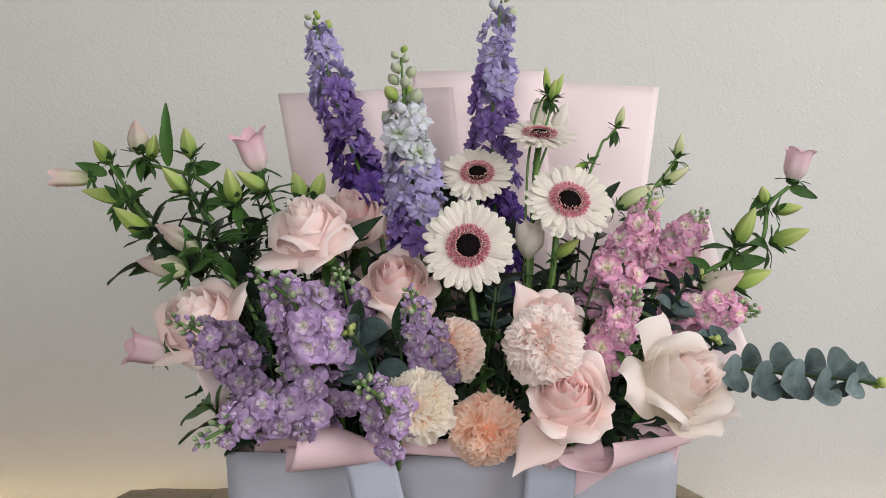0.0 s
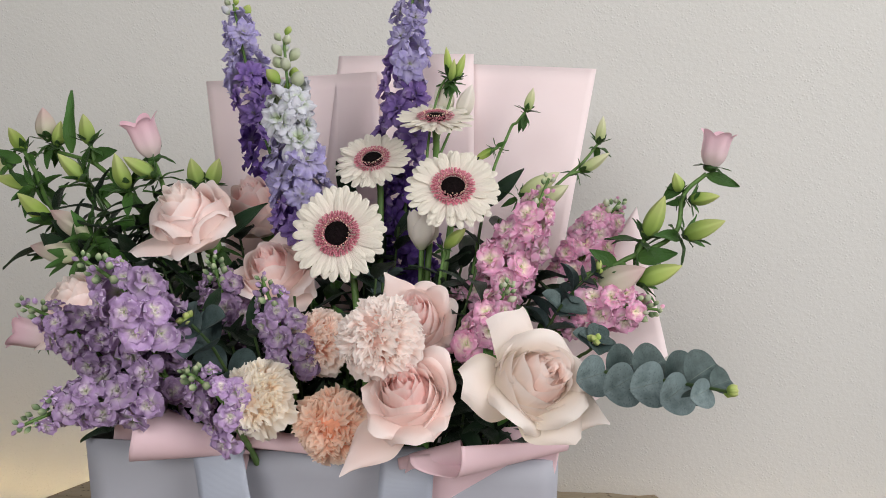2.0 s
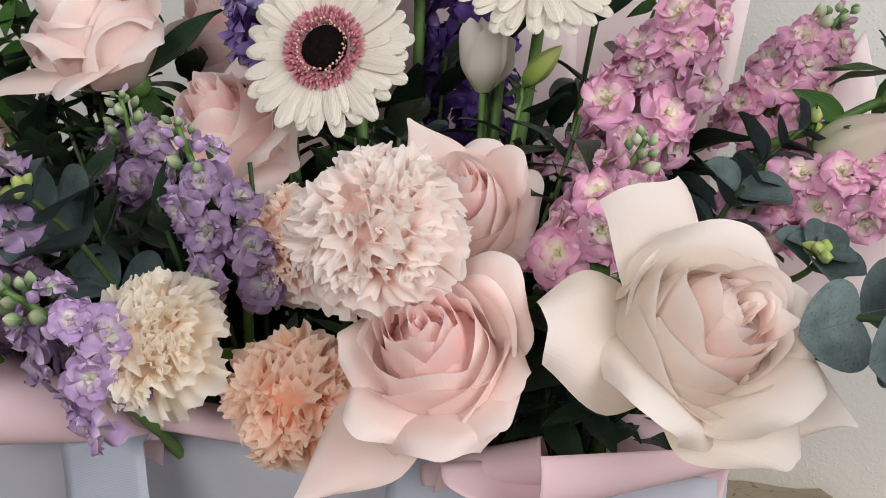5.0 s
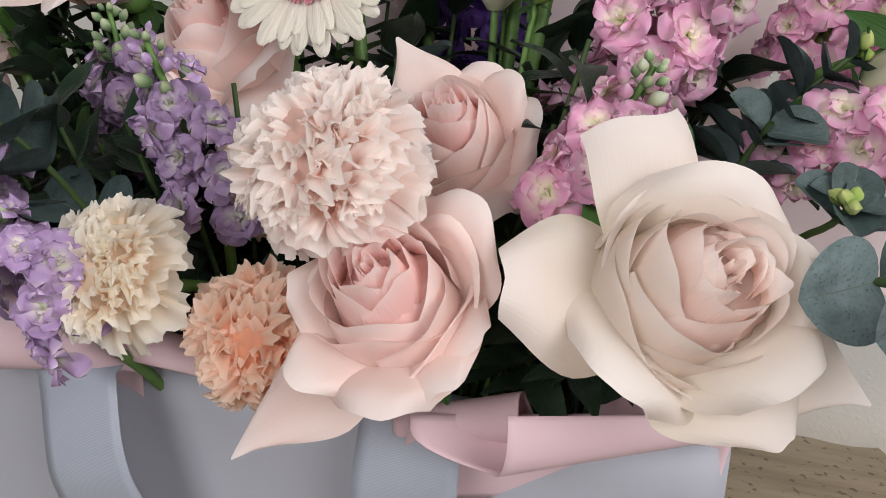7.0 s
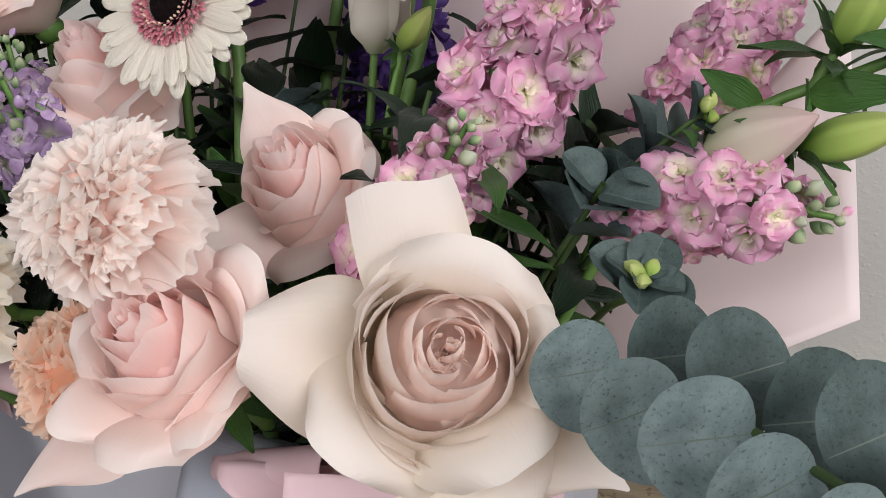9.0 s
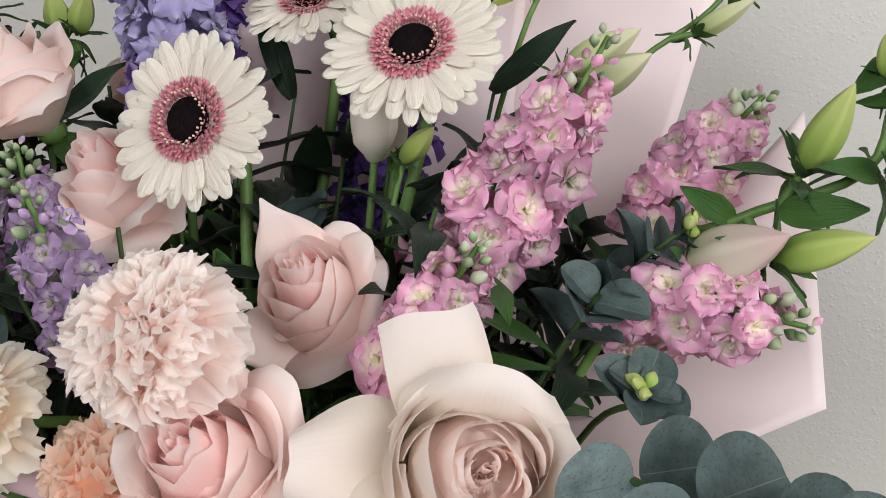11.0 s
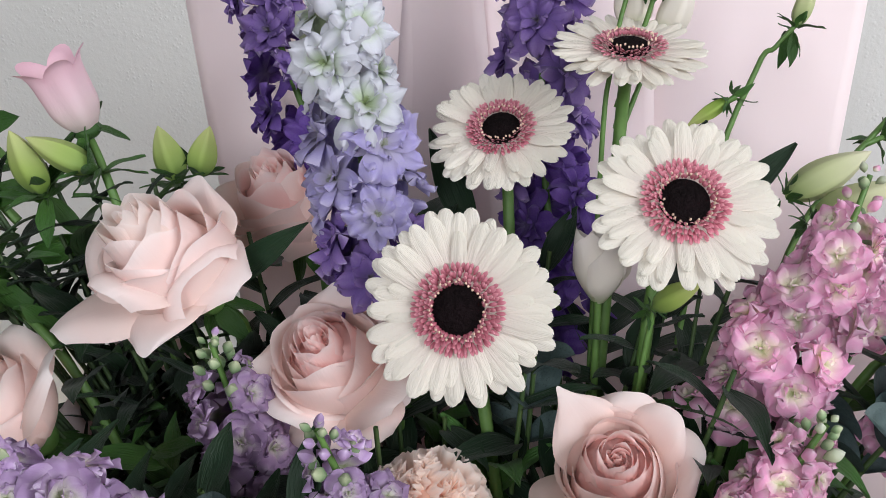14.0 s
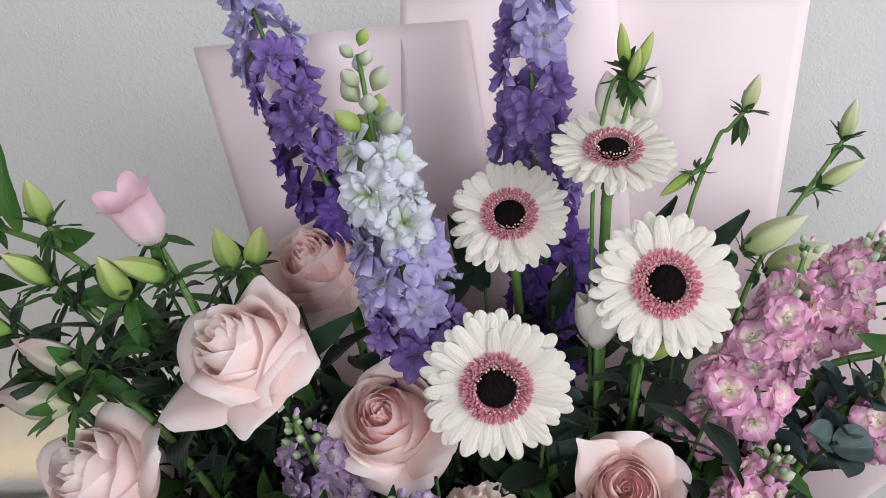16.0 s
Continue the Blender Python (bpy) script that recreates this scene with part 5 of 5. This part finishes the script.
# the long branch: at each node one leaf folds back along the branch, its pair stands behind; the light-facing one has
# the brighter colour
t, o = branch("eucalyptus_branch", "blue-green eucalyptus branch with round leaves reaching past the box", "eucalyptus", "eucalyptus branches",
              [[(0.13, 0.73, 0.16), (0.18, 0.70, 0.280), (0.212, 0.668, 0.303), (0.231, 0.642, 0.312), (0.250, 0.628, 0.314), (0.268, 0.614, 0.316), (0.291, 0.586, 0.321), (0.302, 0.576, 0.322)]], STEM_DARK, 0.0016)
r = random.Random(12)
for k, (a, s) in enumerate((((0.231, 0.642, 0.312), 0.025), ((0.250, 0.628, 0.314), 0.026), ((0.268, 0.614, 0.316), 0.026), ((0.281, 0.599, 0.319), 0.024), ((0.293, 0.584, 0.321), 0.016))):
    p0 = Vector(a) - o
    tip_up = 0.12 * (-1) ** k + r.uniform(-0.1, 0.1)
    facing_leaf(t, p0, (-0.74, -0.56, -0.22 + tip_up), (0.62, -0.70, 0.34), s, s * 1.18, EUC_LEAVES[k % 3], EUC_LIT)
    facing_leaf(t, p0 + Vector((0.001, 0.004, 0)), (0.72, 0.42, 0.20 - tip_up), (-0.05, -0.85, 0.50), s * 1.05, s * 1.2, EUC_LEAVES[(k + 1) % 3], EUC)
    low = (0.10, 0.35, -0.80) if k % 2 else (-0.30, 0.32, -0.62)
    facing_leaf(t, p0 + Vector((-0.006, 0.007, -0.002)), low, (0.2, -1, 0.2), s * 0.9, s * 0.95, EUC_LEAVES[(k + 2) % 3], EUC)
for k in range(6):
    part("leaf_bud", SMALL_BUD, BUD_GREEN, t, aim(Vector((0.301, 0.577, 0.322)) - o, (1 + r.uniform(-0.6, 0.6), r.uniform(-1, 1), r.uniform(-0.8, 0.8)), scale=0.008))
# a short side shoot with small leaves stands behind the cream rose
eucalyptus([(0.15, 0.73, 0.17), (0.20, 0.71, 0.285), (0.222, 0.692, 0.314), (0.226, 0.688, 0.322)], [0.70, 0.82, 0.92, 0.98], [0.018, 0.016, 0.012, 0.008], "short eucalyptus shoot with small blue-green leaves behind the cream rose", 14)
eucalyptus([(-0.05, 0.72, 0.16), (-0.052, 0.68, 0.26), (-0.058, 0.645, 0.318), (-0.070, 0.626, 0.346)], [0.55, 0.70, 0.85, 0.97], [0.030, 0.030, 0.028, 0.016], "dark green eucalyptus sprig among the lavender stocks", 4)
eucalyptus([(0.13, 0.75, 0.16), (0.175, 0.75, 0.29), (0.205, 0.755, 0.34), (0.228, 0.755, 0.365)], [0.5, 0.62, 0.74, 0.86, 0.96], [0.026, 0.026, 0.024, 0.022, 0.014], "dark green eucalyptus sprig among the pink stocks", 6)
eucalyptus([(0.13, 0.75, 0.16), (0.17, 0.735, 0.28), (0.192, 0.735, 0.325), (0.20, 0.73, 0.34)], [0.6, 0.75, 0.9], [0.024, 0.024, 0.020], "dark green eucalyptus sprig among the pink stocks", 8, tip=False)
eucalyptus([(0.03, 0.75, 0.16), (0.045, 0.752, 0.30), (0.05, 0.75, 0.36)], [0.6, 0.78, 0.95], [0.026, 0.024, 0.02], "dark green eucalyptus sprig under the gerberas", 9, tip=False)


# ---- filler greenery, mostly near-black to stand in for shade in the gaps ----
def foliage(foot, top, count, size, seed, tone):
    r = random.Random(seed)
    line = spline([foot, Vector(foot).lerp(Vector(top), 0.5) + Vector((0, 0.004, 0.012)), top], 10)
    t, o = branch("foliage_sprig", "green leafy sprig filling between the flowers, mostly coloured near-black as shade", "foliage", "foliage sprigs", [(foot, tuple(Vector(foot).lerp(Vector(top), 0.5) + Vector((0, 0.004, 0.012))), top)], STEM_DARK, 0.0016)
    for k in range(count):
        q = 0.30 + 0.70 * k / max(1, count - 1)
        i = min(len(line) - 2, int(q * (len(line) - 1)))
        if line[i].z < 0.238 or any((line[i] - c).length < s for c, s in HEADS):
            continue
        d = (line[i + 1] - line[i]).normalized()
        m = aim(line[i] - o, d, twist=k * 137.5 + r.uniform(-20, 20)) @ pose(0, 0, 0, 0, -r.uniform(15, 65), 0) @ Matrix.Scale(size * r.uniform(0.75, 1.2), 4)
        tip = o + (m @ Vector((1, 0, 0)))
        if any((tip - c).length < s or (tip.lerp(line[i], 0.5) - c).length < s for c, s in HEADS):
            continue
        part("leaf", LEAVES[r.randrange(4)], tone, t, m)


rf = random.Random(17)
for k in range(34):
    fx = -0.15 + 0.31 * ((k * 0.618) % 1)
    fy = 0.70 + 0.09 * ((k * 0.377) % 1)
    spread = (k * 0.271) % 1
    top = (fx * 1.35, fy + 0.02 * (spread - 0.3), 0.27 + 0.10 * spread)
    foliage((fx * 0.8, fy, 0.15), top, 11, 0.040, 200 + k, LEAF_SHADED if k % 3 else LEAF)
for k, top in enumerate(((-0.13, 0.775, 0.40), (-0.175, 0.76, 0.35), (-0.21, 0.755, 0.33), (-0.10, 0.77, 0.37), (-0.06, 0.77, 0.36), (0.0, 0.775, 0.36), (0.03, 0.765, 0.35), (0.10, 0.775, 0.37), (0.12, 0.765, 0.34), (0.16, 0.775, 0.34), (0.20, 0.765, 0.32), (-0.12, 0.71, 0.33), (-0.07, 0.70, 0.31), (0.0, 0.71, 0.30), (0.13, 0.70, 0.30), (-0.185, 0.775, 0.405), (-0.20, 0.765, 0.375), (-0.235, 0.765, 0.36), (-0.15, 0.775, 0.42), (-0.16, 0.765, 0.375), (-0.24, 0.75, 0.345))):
    foliage((top[0] * 0.6, 0.75, 0.16), top, 14, 0.038, 300 + k, LEAF if k % 3 == 2 else LEAF_SHADED)
for k, top in enumerate(((-0.225, 0.775, 0.430), (-0.19, 0.78, 0.44), (-0.25, 0.775, 0.40), (-0.21, 0.76, 0.40), (-0.17, 0.785, 0.43), (-0.14, 0.79, 0.43), (-0.27, 0.78, 0.42), (-0.235, 0.775, 0.455))):
    foliage((-0.10, 0.76, 0.16), top, 14, 0.036, 500 + k, LEAF if k % 2 else LEAF_SHADED)
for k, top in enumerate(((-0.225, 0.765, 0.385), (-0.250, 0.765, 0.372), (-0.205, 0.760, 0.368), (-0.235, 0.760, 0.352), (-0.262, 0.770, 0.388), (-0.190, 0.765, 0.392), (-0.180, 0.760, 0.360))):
    foliage((-0.11, 0.755, 0.16), top, 13, 0.044, 700 + k, LEAF_SHADED)
# near-black leaves stand in for the deep shade at the box rim
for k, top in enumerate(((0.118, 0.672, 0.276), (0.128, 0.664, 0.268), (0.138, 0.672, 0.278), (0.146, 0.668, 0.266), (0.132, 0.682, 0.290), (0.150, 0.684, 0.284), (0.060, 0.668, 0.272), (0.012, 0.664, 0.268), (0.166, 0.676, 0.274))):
    foliage((top[0] * 0.9, 0.705, 0.17), top, 14, 0.028, 800 + k, LEAF_SHADED)
# near-black leaves darken the shaded gaps between the lavender stocks
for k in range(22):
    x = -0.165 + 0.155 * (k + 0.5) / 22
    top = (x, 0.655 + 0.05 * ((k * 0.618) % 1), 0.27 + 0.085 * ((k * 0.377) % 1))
    foliage((x * 0.8, 0.705, 0.16), top, 12, 0.030, 600 + k, LEAF_SHADED)
# near-black leaves stand in for shade behind the gerberas
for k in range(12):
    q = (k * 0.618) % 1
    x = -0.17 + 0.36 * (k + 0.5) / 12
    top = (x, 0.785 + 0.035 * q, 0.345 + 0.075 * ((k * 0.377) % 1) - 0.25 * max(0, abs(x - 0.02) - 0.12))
    foliage((x * 0.6, 0.765, 0.16), top, 12, 0.046, 400 + k, LEAF_SHADED)
for k, (a, b, w) in enumerate((((0.085, 0.80, 0.40), (0.125, 0.80, 0.455), 0.012), ((0.13, 0.80, 0.41), (0.165, 0.80, 0.445), 0.012), ((0.015, 0.81, 0.40), (-0.002, 0.80, 0.45), 0.014), ((-0.10, 0.76, 0.385), (-0.055, 0.755, 0.418), 0.012))):
    t, o = branch("foliage_sprig", "narrow dark leaf on a thin stem between the flowers", "foliage", "foliage sprigs", [((a[0] * 0.7, 0.76, 0.15), (a[0] * 0.9, 0.78, 0.30), a)], STEM_DARK, 0.0013)
    leaf_on(t, Vector(a) - o, Vector(b) - o, w, LEAF_SHADED, False)
